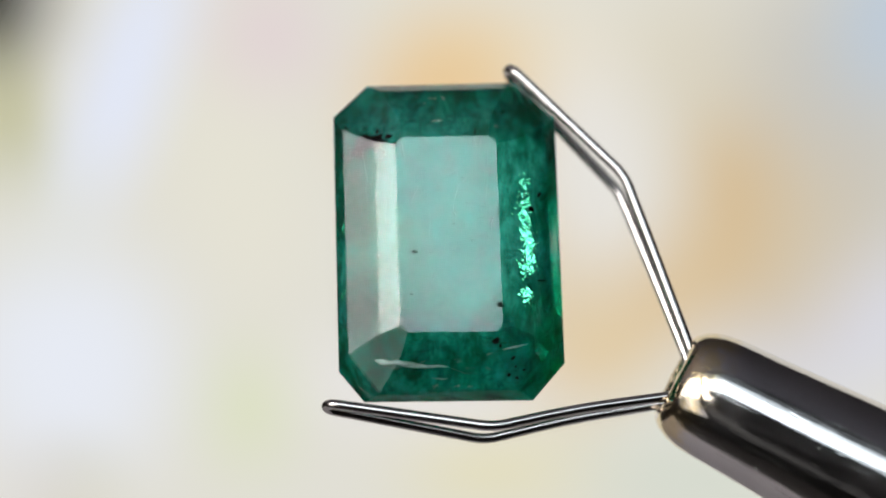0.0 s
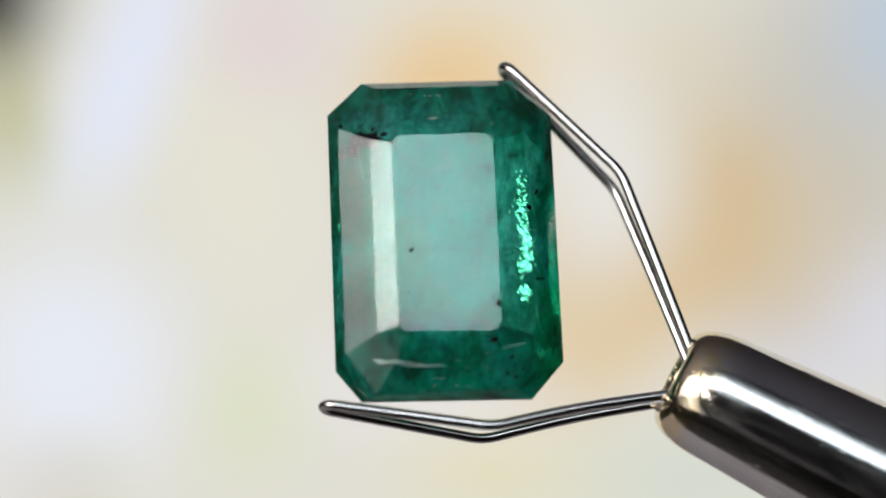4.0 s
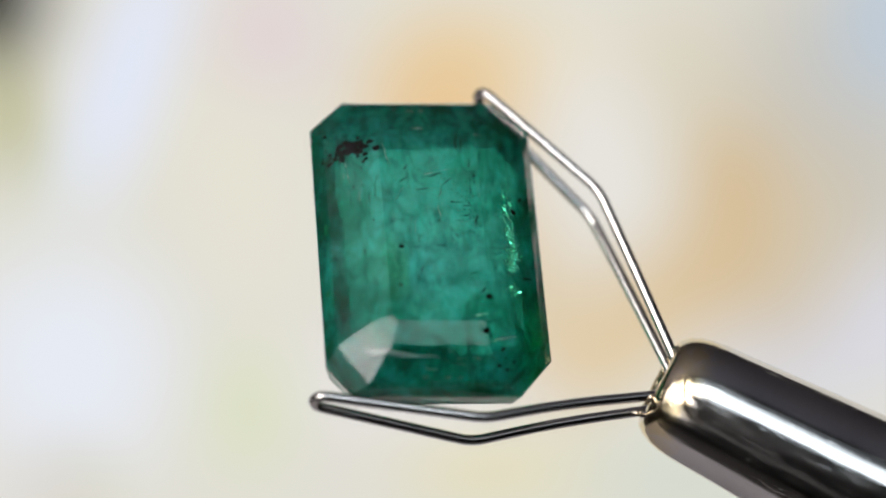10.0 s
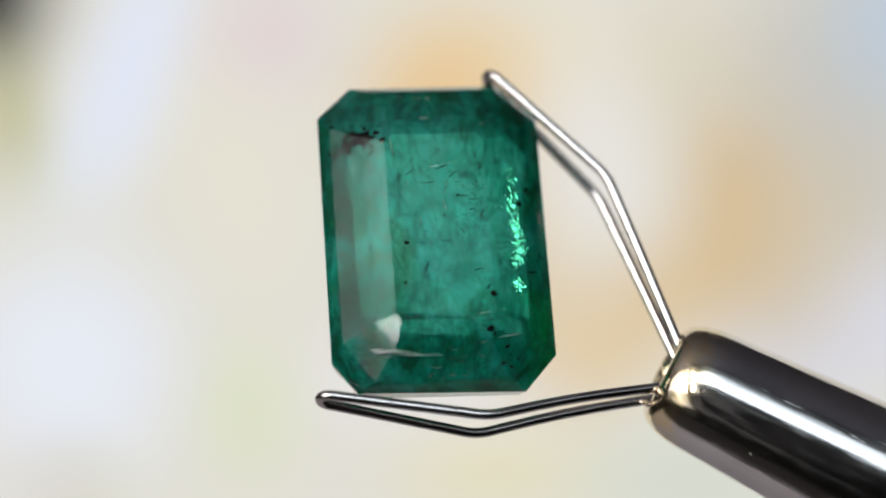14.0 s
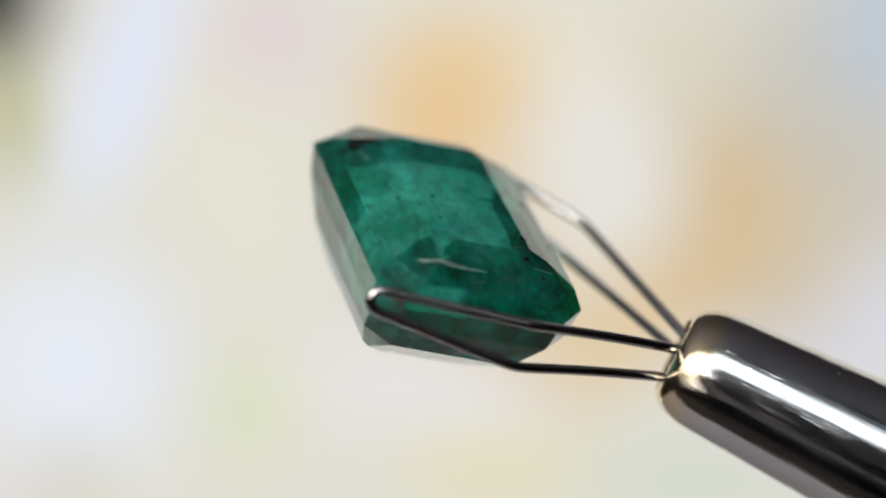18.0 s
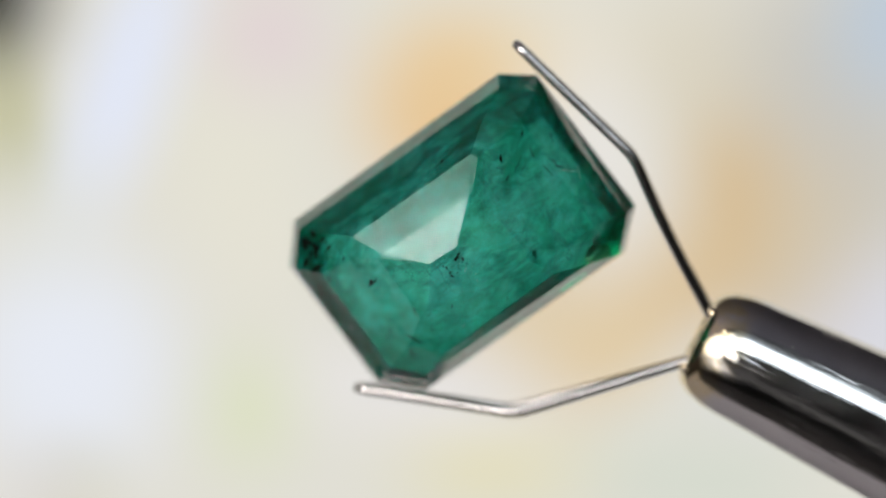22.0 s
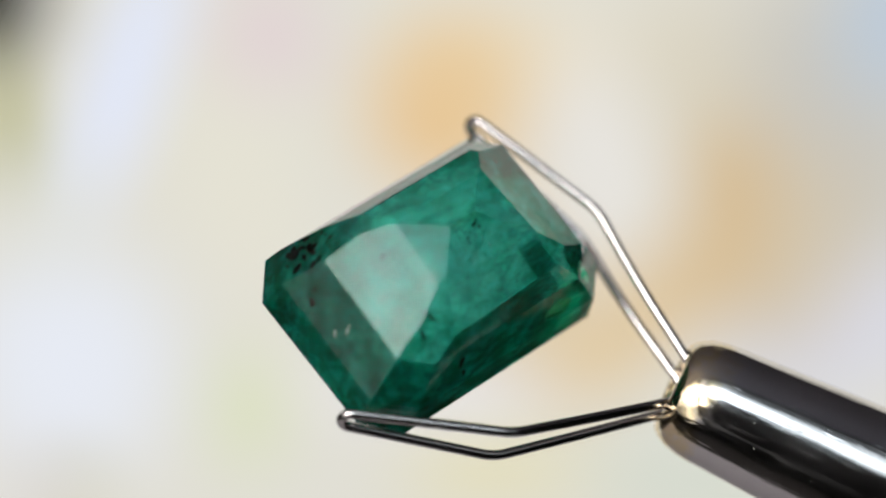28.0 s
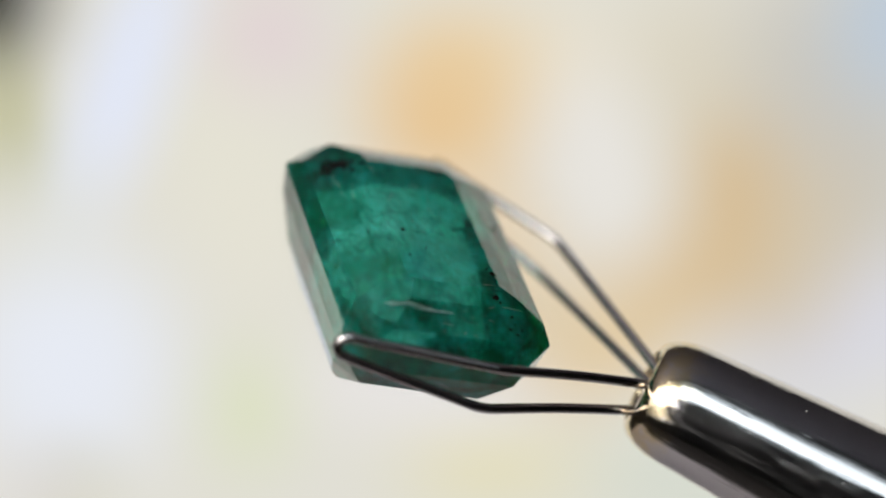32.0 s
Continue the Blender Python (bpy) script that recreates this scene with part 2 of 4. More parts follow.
def plain_material(name, colour, rough, shine=0.5):
    n = Nodes(name)
    co = n.add("ShaderNodeTexCoord").outputs["Object"]
    fine = n.add("ShaderNodeTexNoise", {"Vector": co, "Scale": 90.0, "Detail": 4.0})
    mix = n.add("ShaderNodeMix", {"Factor": fine.outputs["Fac"], 6: colour, 7: tuple(0.75 * c for c in colour[:3]) + (1,)}, data_type="RGBA")
    return n.done(n.add("ShaderNodeBsdfPrincipled", {"Base Color": mix.outputs[2], "Roughness": rough, "Specular IOR Level": shine}))


WALL = plaster("black_wall_paint", (0.06, 0.054, 0.05, 1))
CEIL = plaster("grey_ceiling_paint", (0.20, 0.185, 0.21, 1))
FLOOR = plaster("black_floor", (0.045, 0.040, 0.036, 1))
STEEL = steel_material("polished_steel", (0.74, 0.70, 0.69, 1), 0.085, True)
WIRE = steel_material("steel_wire", (0.63, 0.585, 0.565, 1), 0.12)
SOLDER = steel_material("brassy_solder", (0.68, 0.58, 0.42, 1), 0.2)
DARK = plain_material("dark_oxide", (0.02, 0.019, 0.018, 1), 0.5)
DUST = plain_material("pale_dust", (0.5, 0.48, 0.45, 1), 0.9)
EMERALD = emerald_material()
HEART = heart_material()
VEIL = veil_material()
GLINT = glint_material()
PALE = veil_material("white_healed_crack", (0.75, 0.92, 0.86, 1), 0.95)
WHITE = veil_material("white_open_crack", (0.86, 0.95, 0.92, 1), 1.0, 0.2, 0.5)
DIM = veil_material("dark_healed_crack", (0.006, 0.05, 0.038, 1), 0.30, 0.38, 0.66)
FLECK = plain_material("dark_mineral_fleck", (0.0016, 0.0028, 0.0022, 1), 0.9, 0.05)
RUST = plain_material("brown_mineral_fleck", (0.005, 0.0050, 0.0018, 1), 0.9, 0.05)
FRAME = plain_material("dark_window_frame", (0.04, 0.04, 0.042, 1), 0.5)
TABLE = plain_material("grey_tabletop", (0.62, 0.58, 0.60, 1), 0.6)


def daylight_material():
    """Bright daylight outside the windows, stronger and warmer towards one side."""
    n = Nodes("daylight")
    co = n.add("ShaderNodeTexCoord").outputs["Object"]
    x = n.add("ShaderNodeSeparateXYZ", {"Vector": co}).outputs[0]
    z = n.add("ShaderNodeSeparateXYZ", {"Vector": co}).outputs[2]

    def ramp(v, a, b, p, q):
        return n.add("ShaderNodeMapRange", {"Value": v, "From Min": a, "From Max": b, "To Min": p, "To Max": q}).outputs[0]

    def times(a, b):
        return n.add("ShaderNodeMath", {0: a, 1: b}, operation="MULTIPLY").outputs[0]

    power = ramp(x, -0.34, -0.12, 1.0, 0.40)
    power = times(power, ramp(x, 0.12, 0.35, 1.0, 0.45))
    power = times(power, ramp(z, H - 0.1, H + 0.5, 5.0, 13.0))
    power = times(power, ramp(z, H - 0.05, H + 0.01, ramp(x, -0.75, -0.42, 0.38, 0.012), 1.0))
    power = times(power, ramp(z, H + 0.645, H + 0.71, 1.0, ramp(x, -1.18, -1.02, 0.6, 0.12)))
    power = times(power, ramp(x, -1.12, -0.86, 0.42, 1.15))
    power = times(power, ramp(x, -1.55, -1.42, 0.5, 1.0))
    power = times(power, ramp(x, 0.38, 0.58, 1.0, 0.2))
    power = times(power, ramp(x, -0.55, -0.42, 1.0, 0.75))
    # a dimmer patch put into the daylight to weaken some facet reflections
    tree = times(times(ramp(x, -0.36, -0.33, 0.0, 1.0), ramp(x, -0.27, -0.22, 1.0, 0.0)), times(ramp(z, H + 0.2, H + 0.3, 0.0, 1.0), ramp(z, H + 0.5, H + 0.6, 1.0, 0.0)))
    power = times(power, ramp(tree, 0.0, 1.0, 1.0, 0.4))
    # a second dimmed patch, higher up, for the same purpose
    upper_dip = times(times(ramp(x, -0.2, -0.17, 0.0, 1.0), ramp(x, -0.04, 0.0, 1.0, 0.0)), ramp(z, H + 0.48, H + 0.55, 0.0, 1.0))
    power = times(power, ramp(upper_dip, 0.0, 1.0, 1.0, 0.5))
    low = times(ramp(x, -0.42, -0.34, 0.0, 1.2), ramp(z, H + 0.12, H + 0.22, 1.0, 0.0))
    power = times(power, n.add("ShaderNodeMath", {0: 1.0, 1: low}, operation="ADD").outputs[0])
    cloud = n.add("ShaderNodeTexNoise", {"Vector": co, "Scale": 2.6, "Detail": 4.0})
    power = times(power, ramp(cloud.outputs["Fac"], 0.3, 0.7, 0.6, 1.25))
    blue = n.add("ShaderNodeMix", {"Factor": ramp(x, -0.3, 0.0, 0.0, 1.0), 6: (1.0, 0.985, 0.96, 1), 7: (0.85, 0.985, 1.07, 1)}, data_type="RGBA")
    return n.done(n.add("ShaderNodeEmission", {"Color": blue.outputs[2], "Strength": power}))


# ---- mesh helpers ----
def part(name, bm, material, parent, label=""):
    """One bmesh as one mesh object under a thing or a part."""
    me = bpy.data.meshes.new(name)
    bm.to_mesh(me)
    bm.free()
    me.materials.append(material)
    ob = new(name, me)
    ob.parent = parent
    if label:
        tagged(ob, label)
    return ob


def smooth(ob):
    for p in ob.data.polygons:
        p.use_smooth = True
    return ob


def box(bm, lo, hi):
    vs = [bm.verts.new((x, y, z)) for x in (lo[0], hi[0]) for y in (lo[1], hi[1]) for z in (lo[2], hi[2])]
    for f in ((0, 1, 3, 2), (4, 6, 7, 5), (0, 4, 5, 1), (2, 3, 7, 6), (0, 2, 6, 4), (1, 5, 7, 3)):
        bm.faces.new([vs[i] for i in f])


def slab(name, lo, hi, material, label, category):
    bm = bmesh.new()
    box(bm, lo, hi)
    return tagged(part(name, bm, material, None), label, category, kind="structure")


def lathe(profile, sides, closed_start=False, closed_end=False):
    """A surface of revolution round +X from (x, radius) pairs."""
    bm = bmesh.new()
    rings = []
    for x, r in profile:
        rings.append([bm.verts.new((x, r * math.cos(2 * math.pi * k / sides), r * math.sin(2 * math.pi * k / sides))) for k in range(sides)])
    for a, b in zip(rings, rings[1:]):
        for k in range(sides):
            bm.faces.new((a[k], a[(k + 1) % sides], b[(k + 1) % sides], b[k]))
    if closed_start:
        bm.faces.new(rings[0][::-1])
    if closed_end:
        bm.faces.new(rings[-1])
    bmesh.ops.recalc_face_normals(bm, faces=bm.faces)
    return bm


def rounded(points, radius, steps=8):
    """A polyline with its corners rounded off."""
    out = [points[0]]
    for a, b, c in zip(points, points[1:], points[2:]):
        u, v = (a - b).normalized(), (c - b).normalized()
        k = min(radius, 0.45 * (a - b).length, 0.45 * (c - b).length)
        p, q = b + u * k, b + v * k
        for i in range(steps + 1):
            s = i / steps
            out.append(p * (1 - s) ** 2 + b * (2 * s * (1 - s)) + q * s ** 2)
    return out + [points[-1]]


def even(points, step):
    """The same line with evenly spaced points."""
    out, left = [points[0]], step
    for a, b in zip(points, points[1:]):
        d = (b - a).length
        at = left
        while at < d:
            out.append(a.lerp(b, at / d))
            at += step
        left = at - d
    return out + [points[-1]] if (points[-1] - out[-1]).length > 0.3 * step else out[:-1] + [points[-1]]


def tube(points, radius, sides=16):
    """A round wire along a line of points."""
    bm = bmesh.new()
    rings, up = [], None
    for i, p in enumerate(points):
        d = (points[min(i + 1, len(points) - 1)] - points[max(i - 1, 0)]).normalized()
        if up is None:
            up = d.orthogonal()
        up = (up - d * up.dot(d)).normalized()
        w = d.cross(up)
        rings.append([bm.verts.new(p + (up * math.cos(2 * math.pi * k / sides) + w * math.sin(2 * math.pi * k / sides)) * radius) for k in range(sides)])
    for a, b in zip(rings, rings[1:]):
        for k in range(sides):
            bm.faces.new((a[k], a[(k + 1) % sides], b[(k + 1) % sides], b[k]))
    bm.faces.new(rings[0][::-1])
    bm.faces.new(rings[-1])
    bmesh.ops.recalc_face_normals(bm, faces=bm.faces)
    return bm


# ---- the room round the work place ----
BACK = -0.90                    # the wall with the windows, behind the camera
WINDOWS = ((-2.4, -0.20, H - 0.60, H + 0.95), (-0.185, 0.90, H + 0.22, H + 0.95))
slab("floor", (-2.6, -1.6, -0.1), (2.0, 1.6, 0.0), FLOOR, "plain black floor of the dim room", "floor")
slab("ceiling", (-2.6, -1.6, 2.13), (2.0, 1.6, 2.5), CEIL, "plain dark grey ceiling", "ceiling")
slab("wall_north", (-2.6, 1.6, 0.0), (2.0, 1.7, 2.13), WALL, "dark painted wall behind the backdrop", "wall")
slab("wall_west", (-2.7, -1.6, 0.0), (-2.6, 1.7, 2.13), WALL, "dark painted side wall", "wall")
slab("wall_east", (2.0, -1.6, 0.0), (2.1, 1.7, 2.13), WALL, "dark painted side wall", "wall")


def window_wall():
    """The wall behind the camera, with its two openings."""
    (a0, a1, a2, a3), (b0, b1, b2, b3) = WINDOWS
    bm = bmesh.new()
    y0, y1 = BACK - 0.03, BACK
    box(bm, (-2.6, y0, 0), (a0, y1, 2.13))
    box(bm, (a0, y0, 0), (a1, y1, a2))
    box(bm, (a0, y0, a3), (b1, y1, 2.13))
    box(bm, (a1, y0, 0), (b0, y1, a3))
    box(bm, (b0, y0, 0), (b1, y1, b2))
    box(bm, (b1, y0, 0), (2.0, y1, 2.13))
    tagged(part("wall_south", bm, WALL, None), "dark painted wall with two bright windows", "wall", kind="structure")
    for k, (x0, x1, z0, z1) in enumerate(WINDOWS):
        win = tagged(new("window_%d" % (k + 1)), "bright window in a dark frame", "window", kind="structure")
        for name, lo, hi in (("window_sill", (x0, z0), (x1, z0 + 0.005)), ("window_head", (x0, z1 - 0.005), (x1, z1)),
                             ("window_jamb", (x0, z0 + 0.005), (x0 + 0.005, z1 - 0.005)), ("window_jamb", (x1 - 0.005, z0 + 0.005), (x1, z1 - 0.005))):
            bm = bmesh.new()
            box(bm, (lo[0], y0 + 0.002, lo[1]), (hi[0], y1 + 0.004, hi[1]))
            part(name, bm, FRAME, win)
        # an unseen post, added to dim the reflections in some facets
        if k == 0:
            bm = bmesh.new()
            box(bm, (-0.445, y0 + 0.002, z0 + 0.005), (-0.345, y1 + 0.004, z1 - 0.005))
            part("window_post", bm, FRAME, win)
    bm = bmesh.new()
    box(bm, (-2.6, BACK - 0.09, H - 0.8), (2.0, BACK - 0.08, 2.12))
    tagged(part("sky_backdrop", bm, daylight_material(), None), "bright hazy daylight outside the windows", "sky", kind="structure")


window_wall()


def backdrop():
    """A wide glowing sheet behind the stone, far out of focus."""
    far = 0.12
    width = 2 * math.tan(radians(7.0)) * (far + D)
    bm = bmesh.new()
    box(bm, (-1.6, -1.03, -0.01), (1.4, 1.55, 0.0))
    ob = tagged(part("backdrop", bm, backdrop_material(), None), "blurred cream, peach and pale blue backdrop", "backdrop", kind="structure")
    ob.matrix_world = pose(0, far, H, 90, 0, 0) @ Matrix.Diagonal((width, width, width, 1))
    return ob


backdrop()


def work_table():
    """The table under the stone."""
    table = tagged(new("work_table"), "plain pale grey table under the stone", "table")
    top = H - 0.30
    bm = bmesh.new()
    box(bm, (-0.6, -0.02, top - 0.03), (0.2, 0.62, top))
    bmesh.ops.bevel(bm, geom=bm.edges[:], offset=0.004, segments=2, affect="EDGES")
    part("tabletop", bm, TABLE, table)
    for x in (-0.56, 0.16):
        for y in (0.02, 0.58):
            bm = bmesh.new()
            box(bm, (x - 0.02, y - 0.02, 0.0), (x + 0.02, y + 0.02, top - 0.03))
            part("leg", bm, FRAME, table)
    return table


work_table()


# ---- the stone ----
GEM = pose(-8.836, 4.938, 0.051, 2.02, -6.85, 1.9)
HALF_W, HALF_L = 4.15, 6.08


def in_stone(x, y, z):
    """A place in the stone's own millimetres, from its girdle's middle."""
    return (GEM @ Vector((x, y, z))) * 0.001


def ring_of(half_w, half_l, cut):
    """The eight corners of a step, counter-clockwise from the upper right."""
    w, l, c = half_w, half_l, cut
    return [(w, l - c), (w - c, l), (-w + c, l), (-w, l - c), (-w, -l + c), (-w + c, -l), (w - c, -l), (w, -l + c)]


def step_cut(shrink):
    """A step-cut stone: table, three crown steps, girdle, four pavilion steps and a short keel."""
    bm = bmesh.new()
    steps = []
    uneven = {}                 # how far the cutter's corners stray, by step and corner
    uneven[3, 3] = uneven[4, 3] = (0.05, 0.16, 0)
    uneven[3, 5] = uneven[4, 5] = (-0.44, 0.18, 0)
    uneven[0, 4] = (0.005, 0.041, 0.001)
    uneven[0, 5] = (-0.041, 0.043, 0)
    uneven[1, 4] = (-0.015, 0.017, -0.006)
    uneven[1, 5] = (-0.177, 0.079, 0.010)
    uneven[2, 4] = (-0.010, -0.012, -0.004)
    uneven[2, 5] = (-0.390, -0.024, -0.051)
    uneven[3, 6] = uneven[4, 6] = (0.14, 0.08, 0)
    uneven[3, 7] = uneven[4, 7] = (0.01, 0.09, 0)
    uneven[5, 0] = (-0.02, -0.15, 0.03)
    uneven[5, 1] = (-0.12, -0.04, 0.07)
    uneven[5, 2] = (0.08, -0.06, -0.05)
    uneven[5, 3] = (0.10, 0.12, 0.03)
    uneven[5, 4] = (0.12, -0.05, -0.10)
    uneven[5, 5] = (-0.16, 0.10, -0.10)
    uneven[5, 6] = (0.02, 0.05, -0.05)
    uneven[5, 7] = (-0.03, 0.03, -0.05)
    uneven[6, 0] = (-0.10, 0.05, -0.03)
    uneven[6, 2] = (0.03, -0.07, -0.15)
    uneven[6, 3] = (-0.01, 0.10, 0.08)
    uneven[6, 4] = (-0.02, 0.07, 0.12)
    uneven[6, 5] = (-0.33, -0.02, 0.14)
    uneven[6, 6] = (0.03, 0.08, -0.01)
    uneven[6, 7] = (-0.04, 0.07, 0.02)
    uneven[7, 0] = (0.06, -0.09, 0.21)
    uneven[7, 1] = (-0.21, -0.09, 0.10)
    uneven[7, 2] = (-0.14, -0.24, -0.08)
    uneven[7, 4] = (0.05, 0.10, -0.10)
    uneven[7, 5] = (-0.52, 0.76, -0.23)
    uneven[7, 6] = (0.21, 0.13, 0.11)
    uneven[7, 7] = (-0.08, 0.20, -0.10)
    uneven[8, 0] = (-0.73, 0.13, -0.05)
    uneven[8, 1] = (-0.42, 0.16, 0.08)
    uneven[8, 2] = (-0.17, 0.08, -0.01)
    uneven[8, 3] = (0.07, 0.22, -0.04)
    uneven[8, 4] = (0.16, 0.15, -0.16)
    uneven[8, 5] = (-0.24, 0.18, -0.06)
    uneven[8, 6] = (-0.11, -0.05, 0.04)
    uneven[8, 7] = (-0.17, -0.18, 0.05)

    def corner(x, y, z):
        return bm.verts.new(in_stone(x * shrink, y * shrink, (z + 1.6) * shrink - 1.6))

    def step(in_x, in_y, z, cut):
        ring = []
        for k, (x, y) in enumerate(ring_of(HALF_W - in_x, HALF_L - in_y, cut)):
            a, b, c = uneven.get((len(steps), k), (0, 0, 0))
            ring.append(corner(x + a, y + b, z + c))
        steps.append(ring)

    step(2.29, 2.39, 1.52, 0.25)
    step(1.53, 1.53, 1.23, 0.92)
    step(0.37, 0.37, 0.66, 1.47)
    step(0.0, 0.0, 0.05, 1.34)
    step(0.0, 0.0, -0.06, 1.34)
    step(0.18, 0.29, -1.19, 1.17)
    step(0.80, 1.32, -2.78, 1.10)
    step(1.36, 2.50, -3.74, 0.80)
    step(2.37, 3.85, -4.46, 0.31)
    bm.faces.new(steps[0])
    for a, b in zip(steps, steps[1:]):
        for k in range(8):
            bm.faces.new((a[k], b[k], b[(k + 1) % 8], a[(k + 1) % 8]))
    kt, kb = corner(-0.43, 0.81, -4.93), corner(-0.42, -0.42, -4.96)
    s = steps[-1]
    for tri in ((s[0], s[1], kt), (s[1], s[2], kt), (s[2], s[3], kt), (s[4], s[5], kb), (s[5], s[6], kb), (s[6], s[7], kb),
                (s[3], s[4], kb, kt), (s[7], s[0], kt, kb)):
        bm.faces.new(tri)
    bmesh.ops.recalc_face_normals(bm, faces=bm.faces)
    return bm


def emerald():
    stone = tagged(part("emerald", step_cut(1.0), EMERALD, None), "green step-cut emerald with dark and pale inclusions, held in wire prongs", "gemstone")
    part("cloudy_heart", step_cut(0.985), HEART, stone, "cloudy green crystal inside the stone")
    inclusions(stone)
    return stone


def level(value, knots):
    for (a, p), (b, q) in zip(knots, knots[1:]):
        if value <= b:
            return p + (q - p) * (value - a) / (b - a)
    return knots[-1][1]


def skin_planes():
    """The planes of the stone's faces, in its own millimetres: those that look up and those that look down."""
    bm = step_cut(1.0)
    back = GEM.inverted()
    up, down = [], []
    for f in bm.faces:
        c = back @ (f.calc_center_median() * 1000)
        n = back.to_3x3() @ f.normal
        if abs(n.z) > 0.05:
            (up if n.z > 0 else down).append((n.x / n.z, n.y / n.z, c.z + (n.x * c.x + n.y * c.y) / n.z))
    bm.free()
    return up, down


UP_FACES, DOWN_FACES = skin_planes()


def crown_z(x, y):
    """The height of the stone's upper skin."""
    return min(c - a * x - b * y for a, b, c in UP_FACES)


def pavilion_z(x, y):
    """The height of the stone's lower skin."""
    return max(c - a * x - b * y for a, b, c in DOWN_FACES)


def fleck(stone, x, y, z, size, long=1.0, turn=0.0, material=None, proud=-0.012):
    """A small irregular grain in the stone, kept under its skin or standing a hair out of it."""
    bm = bmesh.new()
    bmesh.ops.create_icosphere(bm, subdivisions=2, radius=1.0)
    m = pose(0, 0, 0, 0, 0, turn)
    for v in bm.verts:
        k = 1 + 0.6 * noise.noise(v.co * 1.7 + Vector((x, y, z)) * 3)
        p = m @ Vector((v.co.x * size * long * k, v.co.y * size * k, v.co.z * min(size, 0.08) * 0.6 * k))
        px, py, pz = x + p.x, y + p.y, z + p.z
        while crown_z(px, py) - pavilion_z(px, py) < 0.3:
            px, py = px * 0.985, py * 0.985
        pz = min(max(pz, pavilion_z(px, py) - proud), crown_z(px, py) + proud)
        v.co = in_stone(px, py, pz)
    return part("inclusion", bm, material or FLECK, stone)


def veil(stone, x, y, z, wide, high, tilt, lean, turn, material=None, wave=0.14):
    """A thin, wavy healed crack inside the stone."""
    bm = bmesh.new()
    m = pose(x, y, z, tilt, lean, turn)
    n = 14
    tops, bottoms = [], []
    for side, store in ((0.008, tops), (-0.008, bottoms)):
        for j in range(4):
            for k in range(n):
                a = 2 * math.pi * k / n
                edge = 1 + 0.45 * noise.noise(Vector((math.cos(a) + x * 5, math.sin(a) + y * 5, z)))
                r = (j + 0.15) / 3.15 * edge
                px, py = wide * r * math.cos(a), high * r * math.sin(a)
                pz = wave * noise.noise(Vector((px * 2 + x, py * 2 + y, z))) + side * (1 if j < 3 else 0)
                q = m @ Vector((px, py, pz))
                q.z = min(max(q.z, pavilion_z(q.x, q.y) + 0.02 + side), crown_z(q.x, q.y) - 0.02 + side)
                store.append(bm.verts.new(in_stone(*q)))
    for j in range(3):
        for k in range(n):
            i0, i1 = j * n + k, j * n + (k + 1) % n
            bm.faces.new((tops[i0], tops[i1], tops[i1 + n], tops[i0 + n]))
            bm.faces.new((bottoms[i0 + n], bottoms[i1 + n], bottoms[i1], bottoms[i0]))
    bm.faces.new(tops[:n][::-1])
    bm.faces.new(bottoms[:n])
    material = material or VEIL
    return smooth(part(material.name, bm, material, stone))


def upper_fleck(stone, x, y, size, long=1.0, turn=0.0, material=None, deep=0.03, proud=-0.012):
    return fleck(stone, x, y, crown_z(x, y) - deep, size, long, turn, material, proud)


def lower_fleck(stone, x, y, size, long=1.0, turn=0.0, material=None, deep=0.03):
    return fleck(stone, x, y, pavilion_z(x, y) + deep, size, long, turn, material)


def crack(stone, rnd, x, y, long, turn, wide, material, lower=False, deep=0.028, wiggle=1.0):
    """A thin wandering crack just under the stone's skin, pointed at both ends."""
    bm = bmesh.new()
    n = 9
    a = radians(turn)
    seed = Vector((rnd.uniform(0, 50), rnd.uniform(0, 50), 0))
    rings = []
    for i in range(n):
        u = i / (n - 1)
        off = 0.14 * long * wiggle * noise.noise(seed + Vector((u * 2.6, 0, 0))) + 0.05 * wiggle * noise.noise(seed + Vector((u * 9, 5, 0)))
        cx = x + (u - 0.5) * long * math.cos(a) - off * math.sin(a)
        cy = y + (u - 0.5) * long * math.sin(a) + off * math.cos(a)
        w = wide * (0.12 + 0.88 * math.sin(math.pi * u) ** 0.6) * (1 + 0.5 * noise.noise(seed + Vector((u * 12, 9, 0))))
        ring = []
        for du, dz in ((w, 0), (0, 0.012), (-w, 0), (0, -0.012)):
            px, py = cx - du * math.sin(a), cy + du * math.cos(a)
            pz = pavilion_z(px, py) + deep + dz if lower else crown_z(px, py) - deep + dz
            ring.append(bm.verts.new(in_stone(px, py, pz)))
        rings.append(ring)
    for p, q in zip(rings, rings[1:]):
        for k in range(4):
            bm.faces.new((p[k], p[(k + 1) % 4], q[(k + 1) % 4], q[k]))
    bm.faces.new(rings[0][::-1])
    bm.faces.new(rings[-1])
    bmesh.ops.recalc_face_normals(bm, faces=bm.faces)
    return smooth(part("crack", bm, material, stone))


